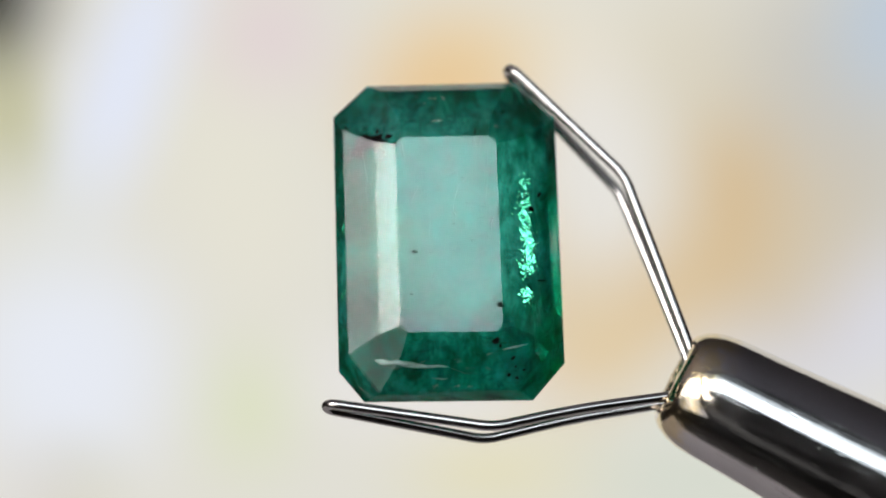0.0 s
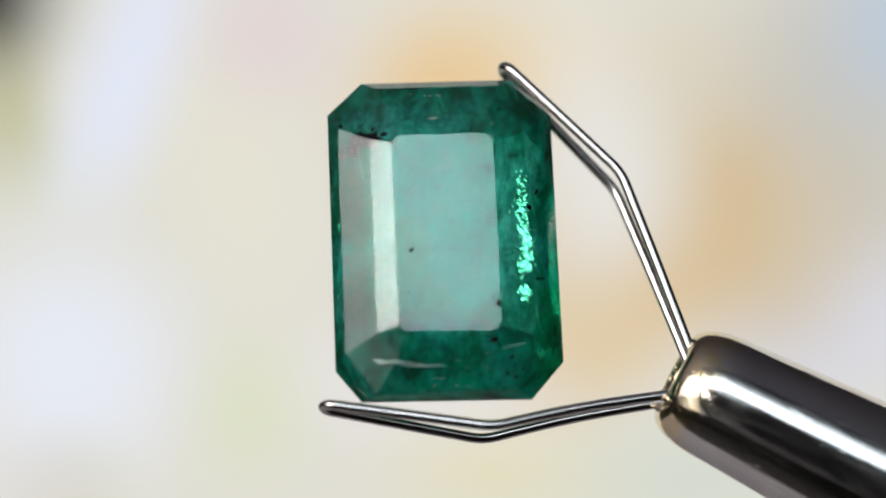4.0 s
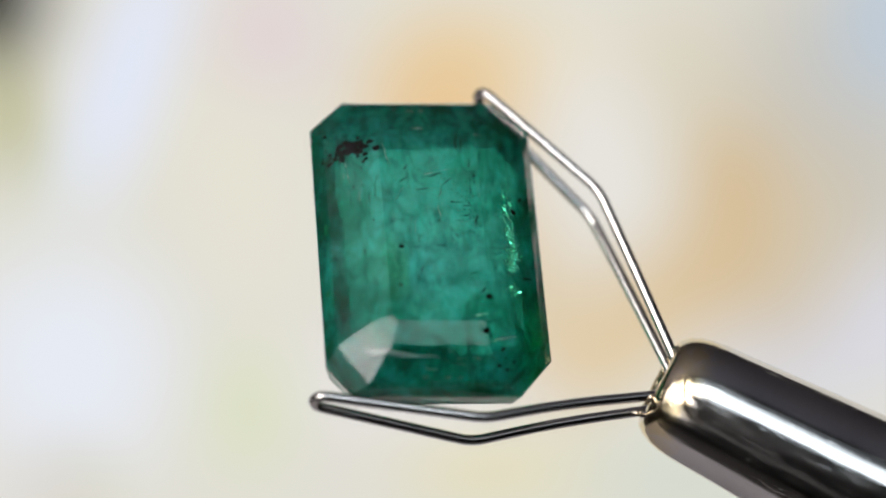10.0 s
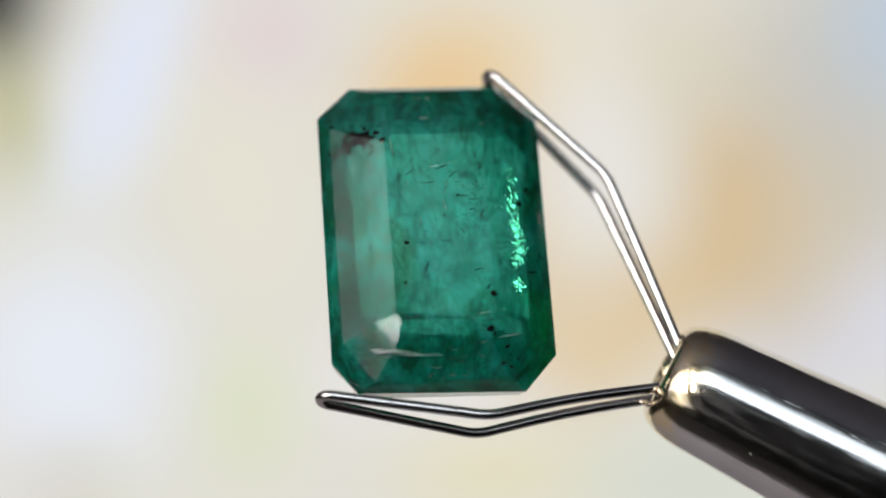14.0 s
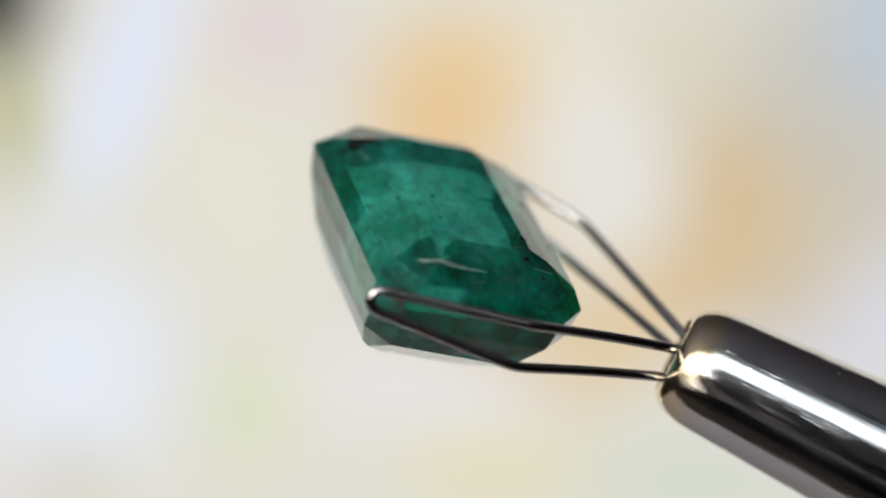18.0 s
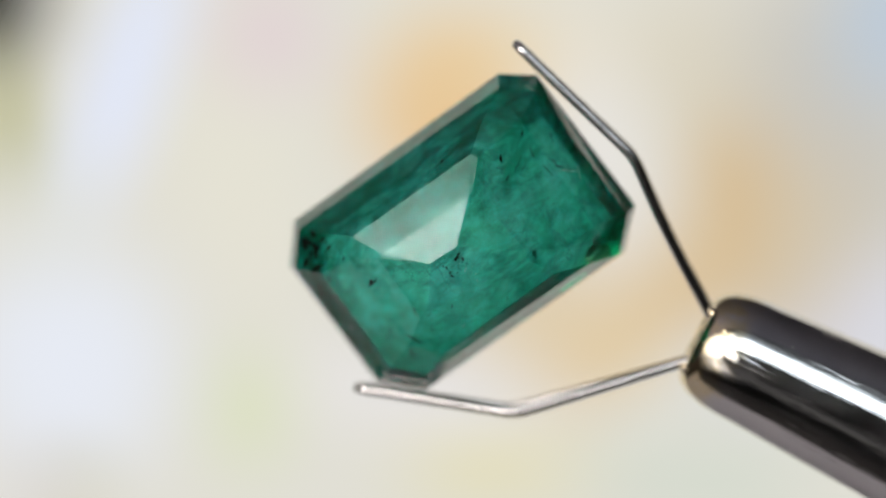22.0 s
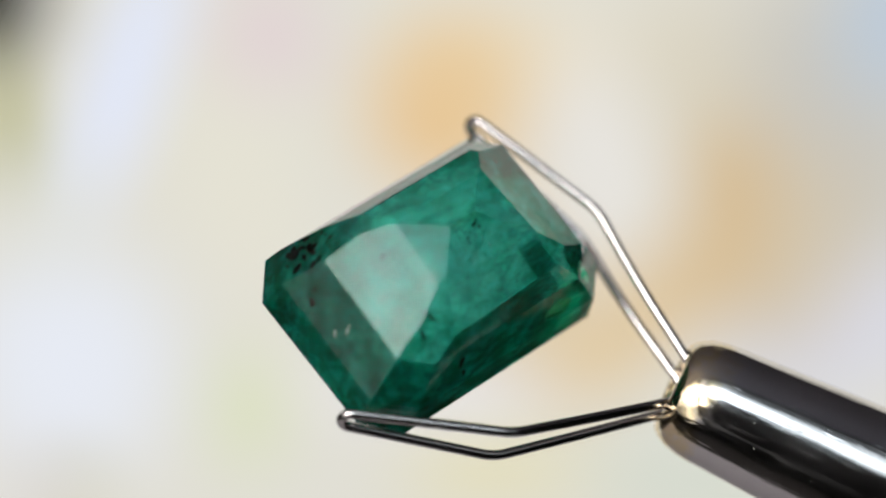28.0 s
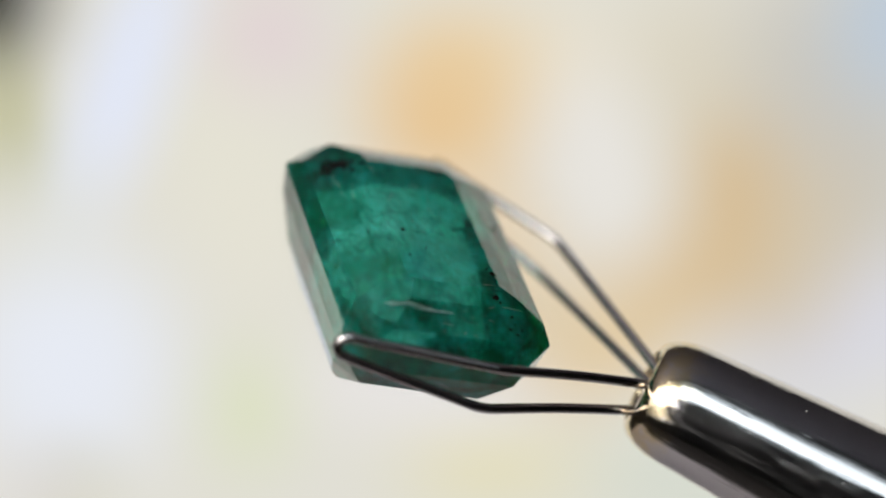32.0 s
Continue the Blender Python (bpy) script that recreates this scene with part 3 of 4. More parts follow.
def glitter(stone, rnd, x, y, wide, high, count):
    """A cloud of tiny level plates just under the skin, added to flash together."""
    bm = bmesh.new()
    for k in range(count):
        px, py = x + rnd.gauss(0, wide), y + rnd.gauss(0, high)
        m = pose(px, py, crown_z(px, py) - rnd.uniform(0.03, 0.05), rnd.gauss(0, 2.5), rnd.gauss(3, 2.5), rnd.uniform(0, 360))
        size, long = rnd.uniform(0.012, 0.034), rnd.uniform(1.0, 2.0)
        rim = [in_stone(*(m @ Vector((size * math.cos(a), size * long * math.sin(a), 0)))) for a in [math.pi * i / 3 for i in range(6)]]
        base = bm.verts.new(in_stone(*(m @ Vector((0, 0, -0.006)))))
        rim = [bm.verts.new(v) for v in rim]
        bm.faces.new(rim)
        for i in range(6):
            bm.faces.new((rim[(i + 1) % 6], rim[i], base))
    return part("green_glint", bm, GLINT, stone)


def feathers(stone):
    """Families of fine cracks that run through the stone."""
    rnd = random.Random(21)
    # a fan beside the middle of the table
    for x, y, long, turn in ((0.35, 2.95, 0.9, 16), (0.3, 2.6, 1.25, 19), (0.1, 2.2, 1.6, 12), (-0.25, 1.8, 1.7, 9), (0.5, 3.2, 0.5, -35), (-0.1, 2.45, 0.6, 40), (0.0, 1.5, 0.9, -8)):
        crack(stone, rnd, x, y, long, turn, rnd.uniform(0.008, 0.015), DIM)
    # threads that hang from one end
    for k in range(26):
        x = rnd.uniform(-3.3, -1.2) if k % 3 else rnd.uniform(-1.0, 2.4)
        crack(stone, rnd, x, rnd.uniform(0.2, 3.2), rnd.uniform(0.4, 1.5), rnd.uniform(82, 98), rnd.uniform(0.01, 0.035), rnd.choice((DIM, DIM, VEIL, PALE)), wiggle=0.6)
    # the rust-dark seam beside the table
    for k in range(12):
        crack(stone, rnd, 1.35 + rnd.gauss(0, 0.16), rnd.uniform(0.3, 3.7), rnd.uniform(0.3, 1.0), rnd.uniform(80, 104), rnd.uniform(0.01, 0.035), rnd.choice((DIM, DIM, RUST)), wiggle=0.5)
    # a ladder of short straight breaks beside it
    for k in range(7):
        crack(stone, rnd, rnd.uniform(0.6, 1.75), rnd.uniform(-0.4, 2.7), rnd.uniform(0.12, 0.42), rnd.choice((0, 2, 90)) + rnd.uniform(-4, 4), 0.008, FLECK, deep=-0.016, wiggle=0.1)
    # fine layers across the lower end
    for k in range(30):
        crack(stone, rnd, rnd.uniform(-2.2, 2.4), rnd.uniform(-5.4, -3.5), rnd.uniform(0.25, 1.2), rnd.uniform(-12, 16), rnd.uniform(0.008, 0.022), rnd.choice((DIM, DIM, PALE, VEIL)), wiggle=0.5)
    # the back: forked breaks, a tailed grain, a curved rusty one
    for x, y, long, turn, wide in ((-1.36, -3.77, 0.7, 55, 0.03), (-1.55, -3.6, 0.4, -20, 0.025), (-1.2, -3.55, 0.5, 95, 0.02), (1.15, -2.72, 0.75, 8, 0.025),
            (-0.4, -4.85, 0.8, -15, 0.03), (-0.6, -4.7, 0.7, 12, 0.02), (-0.2, -4.95, 0.6, -40, 0.02), (-1.28, -5.2, 0.4, 20, 0.03), (-0.9, -5.0, 0.6, -5, 0.02),
            (1.78, -2.1, 0.55, 70, 0.035), (1.6, -1.9, 0.5, 20, 0.02), (0.75, 2.43, 0.4, 30, 0.03), (-0.97, 3.0, 0.35, 60, 0.04)):
        crack(stone, rnd, x, y, long, turn, wide * 0.75, FLECK if wide > 0.028 else DIM, True)
    crack(stone, rnd, 1.67, 3.2, 0.8, -25, 0.045, RUST, True, wiggle=1.6)
    for k in range(60):
        x, y = rnd.uniform(-2.8, 2.8), rnd.uniform(-4.6, 4.6)
        crack(stone, rnd, x, y, rnd.uniform(0.15, 0.9), rnd.gauss(35, 40), rnd.uniform(0.008, 0.028), rnd.choice((DIM, DIM, DIM, DIM, DIM, VEIL, VEIL, PALE)), True)
    # a black smudge under one corner
    for k in range(26):
        lower_fleck(stone, -2.95 + rnd.gauss(0, 0.35), 4.5 + rnd.gauss(0, 0.35), rnd.uniform(0.02, 0.12), rnd.uniform(1.0, 2.6), rnd.uniform(0, 90), RUST if k % 3 == 2 else FLECK, 0.03)


def inclusions(stone):
    rnd = random.Random(7)
    # the dark smudge by one corner
    for k in range(64):
        x, y = -2.62 + rnd.gauss(0, 0.26), 3.62 + rnd.gauss(0, 0.17)
        upper_fleck(stone, x, y, rnd.uniform(0.03, 0.11), rnd.uniform(1.0, 1.8), rnd.uniform(-20, 70), RUST if k % 5 == 4 else FLECK, rnd.uniform(0.02, 0.06))
    for k in range(14):
        upper_fleck(stone, -2.38 + rnd.gauss(0, 0.10), 3.25 + rnd.gauss(0, 0.2), rnd.uniform(0.02, 0.06), rnd.uniform(1.0, 1.6), rnd.uniform(0, 90), FLECK, rnd.uniform(0.02, 0.06))
    for k in range(46):
        t = rnd.random() ** 0.8
        upper_fleck(stone, -2.8 - 1.0 * t, 3.55 - 0.32 * t + rnd.gauss(0, 0.09), rnd.uniform(0.02, 0.085) * (1.1 - 0.5 * t), rnd.uniform(1.0, 2.6), rnd.uniform(-10, 50),
                    RUST if k % 2 else FLECK, rnd.uniform(0.02, 0.08))
    for k in range(18):
        lower_fleck(stone, -3.0 + rnd.uniform(-0.6, 0.9), 4.2 + rnd.uniform(-0.7, 0.8), rnd.uniform(0.02, 0.09), rnd.uniform(1.0, 2.4), rnd.uniform(0, 90),
                    RUST if k % 3 == 2 else FLECK, rnd.uniform(0.05, 0.3))
    # a broken row of grains beside the table
    for k in range(40):
        x, y = 1.66 - 0.95 * rnd.random() ** 2.2, rnd.choice((rnd.uniform(-0.6, 2.3), rnd.gauss(1.6, 0.35), rnd.gauss(0.6, 0.3)))
        flat = rnd.random() < 0.3
        upper_fleck(stone, x, y, 0.010 if flat else rnd.uniform(0.012, 0.034), rnd.uniform(4, 9) if flat else rnd.uniform(1, 1.7),
                    rnd.choice((0, 0, 90)) + rnd.uniform(-8, 8), None, 0.0, 0.025)
    # on the table
    for x, y, size, long, turn in ((-1.27, -0.65, 0.065, 1.6, 0), (-0.7, -0.67, 0.027, 7, 0), (0.2, -0.62, 0.027, 11, 0), (0.01, -2.5, 0.027, 5, 0),
            (-1.42, -2.2, 0.052, 1.5, 0), (0.9, 1.15, 0.027, 16, 0), (1.3, 1, 0.027, 10, 4), (-0.3, 1.7, 0.027, 13, 8),
            (1.3, -1.75, 0.027, 11, 10), (-0.9, 2.6, 0.027, 6, 60), (-1, 2.1, 0.027, 8, 35), (0.2, 2.3, 0.027, 11, 25)):
        sunk = turn >= 25 and long > 3
        upper_fleck(stone, x, y, size * 0.8 if sunk else size * (0.65 if long > 3 else 1), long, turn, None, 0.03 if sunk else 0.0, -0.012 if sunk else 0.025)
    # fine cracks and grains about the table
    for x, y, size, long, turn in ((0.6, 2, 0.027, 12, 40), (-0.6, -1.6, 0.027, 9, 70), (0.8, -0.2, 0.027, 2, 0), (0.2, 0.4, 0.041, 1.2, 0),
            (-2.2, 0.5, 0.041, 1, 0), (-2.6, -0.7, 0.041, 1.5, 30), (-2, -1.3, 0.034, 1, 0), (-2.1, 1.5, 0.034, 1, 0),
            (-1.9, 0.3, 0.02, 1, 0), (-1.8, -0.2, 0.02, 1, 0), (3.1, 0.97, 0.104, 1, 0), (1.78, -2.69, 0.104, 1, 0)):
        sunk = turn >= 25 and long > 3
        upper_fleck(stone, x, y, size * 0.8 if sunk else size * (0.65 if long > 3 else 1), long, turn, None, 0.03 if sunk else 0.0, -0.012 if sunk else 0.025)
    # on the shoulder of one long side
    for x, y, size, long, turn in ((1.62, -2.45, 0.03, 4, 60), (1.9, -2.75, 0.03, 3, 20), (2.21, -4.6, 0.05, 2, 40), (1.59, -4.02, 0.10, 1.6, 30),
            (1.75, -4.2, 0.05, 1.6, 70), (2.05, -5.2, 0.07, 1, 0), (2.35, -5.3, 0.06, 1, 0), (2.6, -5.0, 0.05, 1, 0),
            (2.3, -4.9, 0.04, 1, 0), (3.36, -1.7, 0.025, 9, 0), (3.42, 1.57, 0.05, 2, 60), (0.75, 3.8, 0.014, 8, 0)):
        upper_fleck(stone, x, y, size, long, turn, None, 0.0, 0.025)
    # by the ends
    for x, y, size, long, turn in ((-0.8, 4.0, 0.010, 16, 0), (-3.65, 4.3, 0.08, 1, 0), (2.2, 4.7, 0.03, 3, 20), (-2.8, 2.0, 0.02, 4, 80),
            (1.75, -3.3, 0.012, 18, 90), (1.9, 3.0, 0.015, 20, 85)):
        upper_fleck(stone, x, y, size, long, turn, None, 0.0, 0.025)
    # grains near the lower skin
    for k in range(16):
        lower_fleck(stone, 0.1 + rnd.uniform(-0.5, 0.5), 0.1 + rnd.uniform(-0.6, 0.6), rnd.uniform(0.015, 0.045), 2, rnd.uniform(0, 180))
    # single grains and cracks
    for x, y, size, long, turn in ((1.57, -2.30, 0.09, 1.2, 50), (1.15, -2.28, 0.02, 14, 2), (2.07, -4.0, 0.07, 2, 45), (-3.05, -1.53, 0.05, 1.5, 30),
            (-0.98, 3.19, 0.08, 2.2, 60), (0.95, 3.75, 0.03, 8, 20), (3.46, 2.33, 0.10, 1.8, 60), (3.72, 2.2, 0.08, 1.5, 20),
            (-0.5, 2.38, 0.02, 12, 40), (-1.28, -4.37, 0.025, 11, 15), (-0.44, -4.47, 0.02, 14, -10), (-2.12, -4.49, 0.04, 3, 40)):
        lower_fleck(stone, x, y, size, long, turn)
    # towards the ends
    for x, y, size, long, turn in ((-0.94, 2.13, 0.05, 2, 70), (-2.22, 1.58, 0.03, 2, 20), (-3.55, 2.15, 0.03, 3, 80), (-1.2, -3.17, 0.03, 7, 60),
            (-1.1, -3.8, 0.02, 10, 75), (0.41, 5.75, 0.04, 1, 0), (0.6, 5.6, 0.03, 1, 0), (0.25, 5.65, 0.025, 2, 0),
            (-2.0, 0.4, 0.02, 6, 60), (1.4, 1.2, 0.02, 7, 45), (2.4, -0.6, 0.02, 5, 40), (0.8, -1.2, 0.02, 6, 70)):
        lower_fleck(stone, x, y, size, long, turn)
    for x, y, size, long, turn in ((2.1, 3.64, 0.07, 3.5, 15), (-1.42, 5.4, 0.12, 1.4, 20), (-1.7, 5.2, 0.08, 1.4, 60), (-1.9, -3.4, 0.05, 3, 30)):
        lower_fleck(stone, x, y, size, long, turn, RUST)
    # pale healed cracks
    for x, y, long, wide, turn in ((-1.75, -4.72, 1.9, 0.085, -6), (-1.0, -4.83, 1.7, 0.045, -3), (-2.5, -4.6, 0.7, 0.06, -14), (2.3, -4.2, 1.0, 0.03, 14)):
        crack(stone, rnd, x, y, long, turn, wide, WHITE, wiggle=0.25)
    for k in range(26):
        z = rnd.uniform(-3.0, 0.7)
        room = 1 - 0.13 * max(0, -z) - 0.25 * max(0, z)
        veil(stone, rnd.uniform(-2.9, 2.9) * room, rnd.uniform(-4.6, 4.6) * room, z, rnd.uniform(0.25, 1.1), rnd.uniform(0.1, 0.45),
             rnd.uniform(0, 90), rnd.uniform(-40, 40), rnd.choice((rnd.uniform(70, 110), rnd.uniform(-20, 20))))
    # glints of light reflected inside, added as plates along one long side
    for x, y, wide, high, count in ((2.88, 1.75, 0.10, 0.22, 50), (2.84, 0.95, 0.14, 0.26, 90), (2.90, 0.10, 0.12, 0.26, 140), (2.92, -0.55, 0.13, 0.30, 160), (2.82, -1.25, 0.13, 0.20, 90),
            (2.80, -2.30, 0.12, 0.17, 70), (-3.85, 0.57, 0.03, 0.12, 40), (-3.9, -2.0, 0.03, 0.10, 30)):
        glitter(stone, rnd, x, y, wide, high, count)
    for k in range(14):
        x, y = rnd.choice((-0.7, -0.3)) + rnd.gauss(0, 0.5), rnd.choice((-5.6, -5.5, 5.35, 5.2)) + rnd.gauss(0, 0.05)
        veil(stone, x, y, crown_z(x, y) - 0.05, rnd.uniform(0.05, 0.16), rnd.uniform(0.02, 0.06), rnd.uniform(-30, 30), rnd.uniform(-20, 0),
             rnd.uniform(-15, 15), PALE, 0.03)
    # two sheets added for the green glow of light at one corner
    veil(stone, 3.24, -4.1, -9, 0.5, 0.4, 0, 0, -40, GLINT)
    veil(stone, 3.68, -2.6, -9, 0.14, 0.7, 0, 0, 0, GLINT)
    # small pale cracks at the two ends
    for x, y, wide, high, turn in ((0.23, 5.2, 0.2, 0.05, 50), (0.0, 5.45, 0.15, 0.04, 30), (0.04, -5.0, 0.35, 0.04, -40), (-1.0, 5.6, 0.2, 0.05, 20), (0.5, -5.2, 0.3, 0.03, 20)):
        veil(stone, x, y, -9, wide, high, 0, 0, turn, PALE)
    for x, y, wide, high, turn in ((-0.4, 4.35, 0.3, 0.05, 5), (1.9, 4.1, 0.12, 0.05, 30), (1.2, -4.9, 0.25, 0.04, -30), (1.6, -3.4, 0.5, 0.04, 8), (0.2, 2.4, 0.6, 0.03, 12), (-1.2, 1.5, 0.4, 0.03, 60)):
        veil(stone, x, y, 3, wide, high, 0, 0, turn, PALE)
    feathers(stone)


# ---- the holder ----
AXIS = Vector((0.8960, -0.4437, 0.0152)).normalized()


def wire_loop(base_c, base_p, bend_c, bend_p, tip, bow):
    """A hairpin of wire: out of the barrel, round the tip and back."""
    bc, bp, c, p, t = (Vector(v) for v in (base_c, base_p, bend_c, bend_p, tip))
    u = (t - (c + p) / 2).normalized()
    s = (c - p)
    s = (s - u * s.dot(u)).normalized()
    r = 0.40
    centre = t - u * (r - 0.1)
    arc = [centre + u * (r * math.cos(a)) + s * (r * math.sin(a)) for a in [radians(90 - 15 * k) for k in range(13)]]
    inner_c, inner_p = bc + (bc - c).normalized() * 1.1, bp + (bp - p).normalized() * 1.1
    bow = Vector(bow)
    first = rounded(rounded([inner_c, (bc + c) / 2 + bow, c], 2.0) + [arc[0]], 0.5)
    last = rounded([arc[-1]] + rounded([p, (bp + p) / 2 + bow, inner_p], 2.0), 0.5)
    return tube([v * 0.001 for v in even(first + arc[1:-1] + last, 0.1)], 0.00019, 20)


def gem_holder():
    holder = tagged(new("gem_holder"), "polished steel gem holder with two sprung wire loops", "gem holder")
    profile = [(0.9, 1.0), (0.1, 1.12), (-0.25, 1.28), (-0.37, 1.45), (-0.35, 1.60), (-0.24, 1.78), (0.0, 1.98), (0.35, 2.15), (0.8, 2.27), (1.4, 2.34),
               (2.6, 2.40), (6, 2.60), (14, 3.06), (24, 3.4), (40, 3.5), (90, 3.5), (91, 3.3), (91.4, 2.6)]
    bm = lathe([(x * 0.001, r * 0.001) for x, r in profile], 72, closed_end=True)
    barrel = smooth(part("barrel", bm, STEEL, holder, "polished round steel barrel with fine scratches"))
    barrel.matrix_basis = Vector((1, 0, 0)).rotation_difference(AXIS).to_matrix().to_4x4()
    bm = lathe([(0.0002, 0.00108), (0.0001, 0.0006), (0.00008, 0.0001)], 40, closed_end=True)
    plug = smooth(part("plug", bm, DARK, holder, "dark plug inside the barrel's mouth"))
    plug.matrix_basis = barrel.matrix_basis
    # uneven beads of solder round the mouth
    rnd = random.Random(3)
    for k in range(18):
        a = 2 * math.pi * k / 18 + rnd.uniform(-0.1, 0.1)
        bm = bmesh.new()
        bmesh.ops.create_icosphere(bm, subdivisions=2, radius=1.0)
        size = rnd.uniform(0.05, 0.15)
        at = Vector((-0.30 + rnd.uniform(-0.04, 0.06), 1.36 * math.cos(a), 1.36 * math.sin(a)))
        turn = Matrix.Rotation(a, 3, "X")
        for v in bm.verts:
            f = 1 + 0.6 * noise.noise(v.co * 2 + at * 7)
            v.co = (at + turn @ Vector((v.co.x * size * 0.7, v.co.y * size, v.co.z * size * 1.9)) * f) * 0.001
        drop = smooth(part("solder_bead", bm, SOLDER, holder, "small brassy bead of solder"))
        drop.matrix_basis = barrel.matrix_basis
    # specks of dust on the steel
    for k in range(40):
        a, x = rnd.uniform(0, 2 * math.pi), rnd.uniform(1.5, 16)
        r = level(x, ((1.1, 2.27), (1.6, 2.33), (2.6, 2.40), (6, 2.60), (14, 3.06), (24, 3.4)))
        bm = bmesh.new()
        bmesh.ops.create_icosphere(bm, subdivisions=1, radius=1.0)
        at = Vector((x, r * math.cos(a), r * math.sin(a)))
        size, long, spin = rnd.uniform(0.012, 0.03), rnd.choice((1, 1, 2, 5)), rnd.uniform(0, math.pi)
        turn = Matrix.Rotation(a, 3, "X") @ Matrix.Rotation(spin, 3, "Y")
        for v in bm.verts:
            v.co = (at + turn @ Vector((v.co.x * size * long, v.co.y * size * 0.6, v.co.z * size))) * 0.001
        speck = part("dust_speck", bm, DUST, holder)
        speck.matrix_basis = barrel.matrix_basis
    for w in (((-1.00, -0.82, 0.59), (-0.94, -0.83, -0.66), (-7.19, -2.04, 0.37), (-7.22, -2.14, -1.39), (-13.10, -1.20, -0.86), (0.06, 0.16, 0.0)),
              ((0.11, 1.33, 0.46), (0.09, 1.26, -0.27), (-2.29, 7.61, 0.86), (-2.15, 7.38, -0.72), (-6.47, 11.66, 0.20), (0.02, 0.01, 0.0))):
        smooth(part("wire_loop", wire_loop(*w), WIRE, holder, "thin bent steel wire loop"))
    return holder


stone = emerald()
holder = gem_holder()


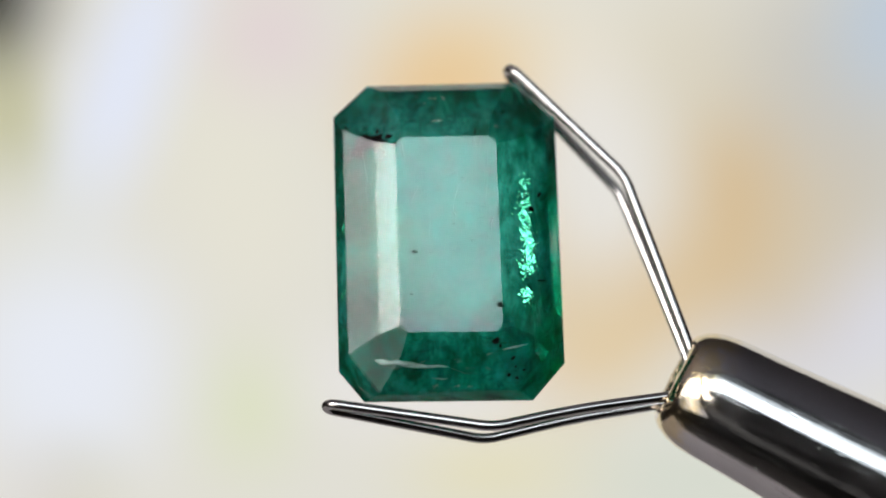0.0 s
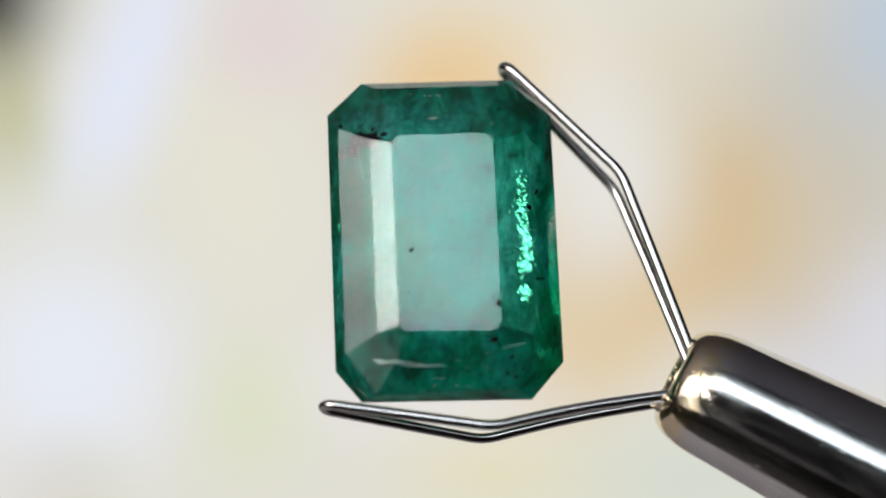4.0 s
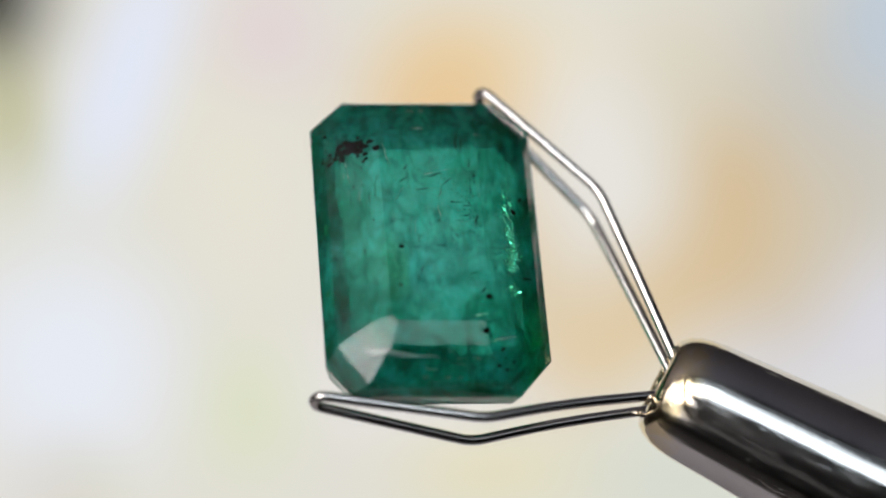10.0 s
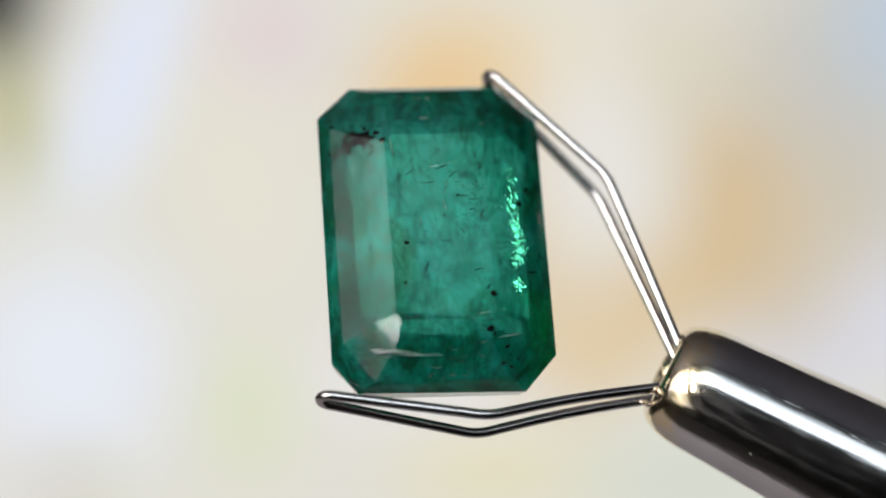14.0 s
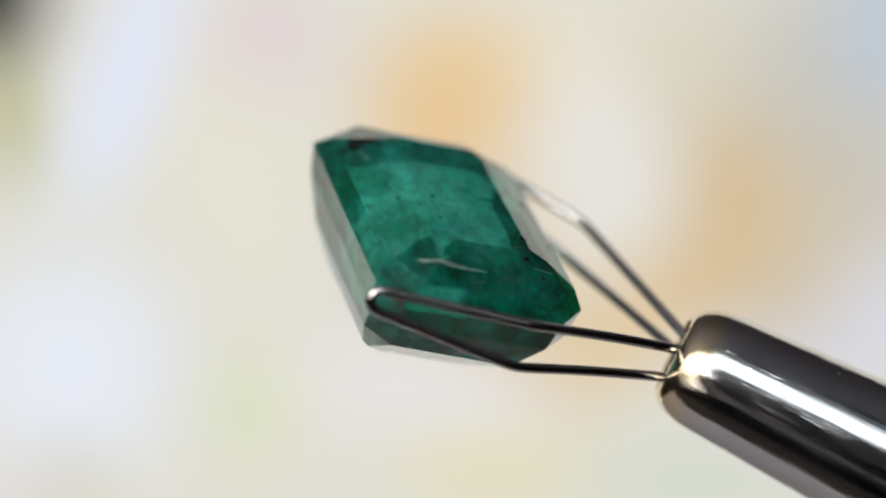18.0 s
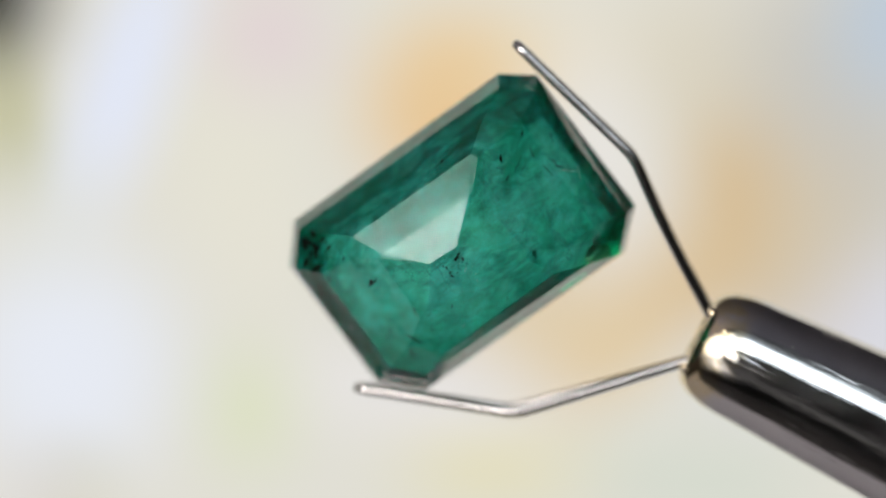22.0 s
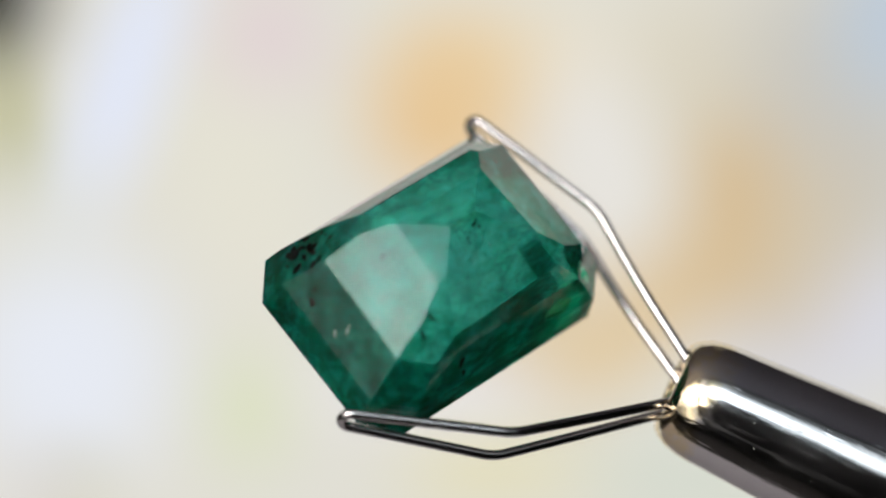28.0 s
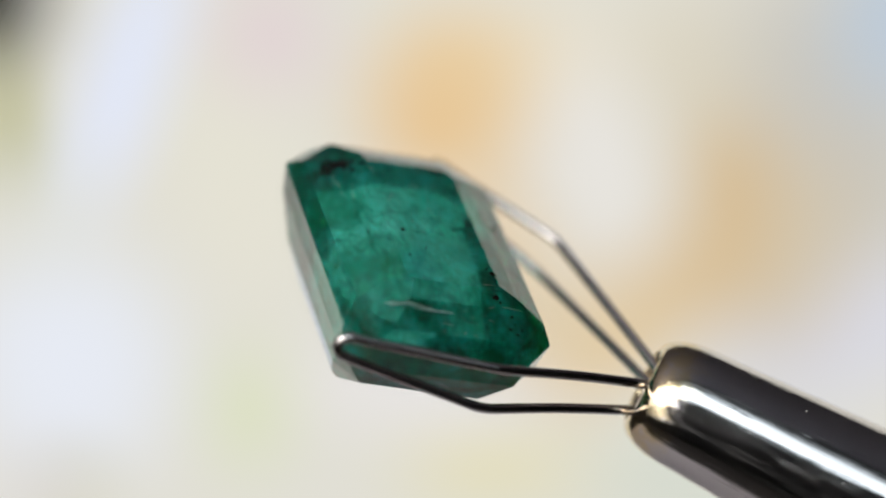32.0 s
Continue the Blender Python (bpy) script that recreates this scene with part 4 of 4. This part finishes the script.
# ---- what moves ----
def motions():
    rows = []

    def key(t, x, y, z, rx, ry, rz):
        rows.append((t, pose(x * 0.001, y * 0.001, z * 0.001 + H, rx, ry, rz)))

    key(0, 8.90, -0.72, -4.90, 74.9, 2.2, 8.3)
    key(0.5, 8.99, -0.32, -4.79, 72.7, 2.9, 11.2)
    key(1, 8.98, -0.09, -4.78, 69.3, 3.6, 13.3)
    key(1.5, 8.77, -0.20, -4.96, 65.5, 4.2, 13.7)
    key(2, 8.86, -0.50, -4.80, 61.9, 4.8, 14.8)
    key(2.5, 8.98, -0.83, -4.71, 62.2, 4.8, 15.0)
    key(4.5, 8.75, -1.98, -4.81, 79.1, 1.2, 6.8)
    key(5, 8.69, -2.10, -4.66, 83.0, 0.8, 4.2)
    key(5.5, 8.43, -2.27, -4.91, 87.9, 0.2, 1.8)
    key(6, 8.47, -2.32, -4.90, 89.9, 0.0, 0.3)
    key(6.5, 8.54, -2.19, -4.87, 91.9, -0.1, -0.0)
    key(7, 8.47, -2.13, -5.02, 95.7, -0.3, -1.0)
    key(7.5, 8.43, -1.47, -5.15, 88.5, -0.2, 0.6)
    key(8, 8.42, -0.81, -5.10, 82.2, 0.4, 6.1)
    key(8.5, 8.36, -0.60, -5.14, 77.9, 1.0, 8.6)
    key(9, 8.31, -0.84, -5.09, 71.9, 2.1, 10.2)
    key(9.5, 8.30, -1.19, -5.05, 66.3, 3.3, 12.6)
    key(10, 8.24, -1.39, -5.05, 61.5, 4.6, 14.9)
    key(10.5, 8.20, -1.38, -4.97, 56.3, 5.9, 17.4)
    key(11, 8.32, -1.21, -4.89, 54.0, 6.7, 18.4)
    key(11.5, 8.31, -1.23, -4.98, 53.3, 6.9, 18.3)
    key(12, 8.36, -1.56, -4.84, 53.4, 7.1, 19.6)
    key(12.5, 8.31, -0.48, -5.02, 50.6, 7.6, 19.6)
    key(13, 8.28, 0.43, -5.18, 45.9, 9.5, 20.8)
    key(13.5, 8.54, 0.24, -4.57, 57.0, 5.6, 17.2)
    key(14, 8.49, -0.36, -4.68, 67.6, 2.9, 13.6)
    key(14.5, 8.61, -0.75, -4.39, 76.1, 1.3, 9.2)
    key(16.5, 8.56, -1.14, -4.20, 85.5, -0.1, 4.0)
    key(17, 8.65, -0.99, -4.23, 70.9, 2.0, 11.6)
    key(17.5, 8.96, -0.51, -3.93, 53.6, 6.6, 18.5)
    key(18, 8.95, 0.32, -4.06, 30.5, 15.9, 25.7)
    key(18.5, 9.26, 0.95, -3.62, 11.9, 24.9, 29.2)
    key(19, 9.39, 0.88, -3.49, -3.5, 32.3, 30.4)
    key(19.5, 9.29, 0.22, -3.59, -21.1, 39.9, 26.4)
    key(20, 9.47, -0.04, -3.36, -39.9, 45.9, 21.2)
    key(20.5, 9.55, -0.50, -3.50, -52.4, 49.0, 17.1)
    key(21, 9.67, -0.55, -3.42, -61.8, 50.9, 13.5)
    key(21.5, 9.79, 1.00, -3.54, -67.9, 51.7, 8.8)
    key(22, 9.96, 2.20, -3.45, -81.5, 52.5, 1.3)
    key(22.5, 10.18, 2.31, -3.10, -86.2, 52.8, 0.6)
    key(23, 10.15, 1.43, -3.07, -118.5, 50.6, -15.3)
    key(23.5, 10.37, 0.71, -3.07, -135.1, 46.9, -21.0)
    key(24, 10.49, 0.68, -3.12, -146.1, 43.9, -24.4)
    key(24.5, 10.58, 1.18, -3.22, -157.3, 39.4, -27.8)
    key(26.5, 9.54, 0.73, -5.04, 177.7, 26.9, -27.9)
    key(27, 9.54, 0.69, -5.24, 178.7, 27.6, -28.6)
    key(27.5, 9.17, 0.58, -5.40, -160.8, 36.1, -27.6)
    key(28, 8.88, 0.37, -5.25, -142.0, 43.4, -22.1)
    key(28.5, 8.73, 0.29, -4.96, -117.5, 49.0, -13.5)
    key(29, 8.68, 0.37, -4.71, -92.4, 51.7, -3.0)
    key(29.5, 8.68, 0.62, -4.66, -73.8, 51.9, 6.0)
    key(30, 8.60, 0.64, -4.45, -50.0, 49.3, 16.8)
    key(30.5, 8.19, 0.71, -4.57, -20.5, 40.9, 26.6)
    key(31, 7.78, 1.00, -4.89, 3.0, 30.5, 31.8)
    key(31.5, 7.80, 0.96, -5.05, 17.2, 23.4, 31.5)
    key(32, 7.80, 0.55, -5.25, 35.9, 14.1, 26.6)
    walk(holder, rows)
    walk(stone, rows)


motions()
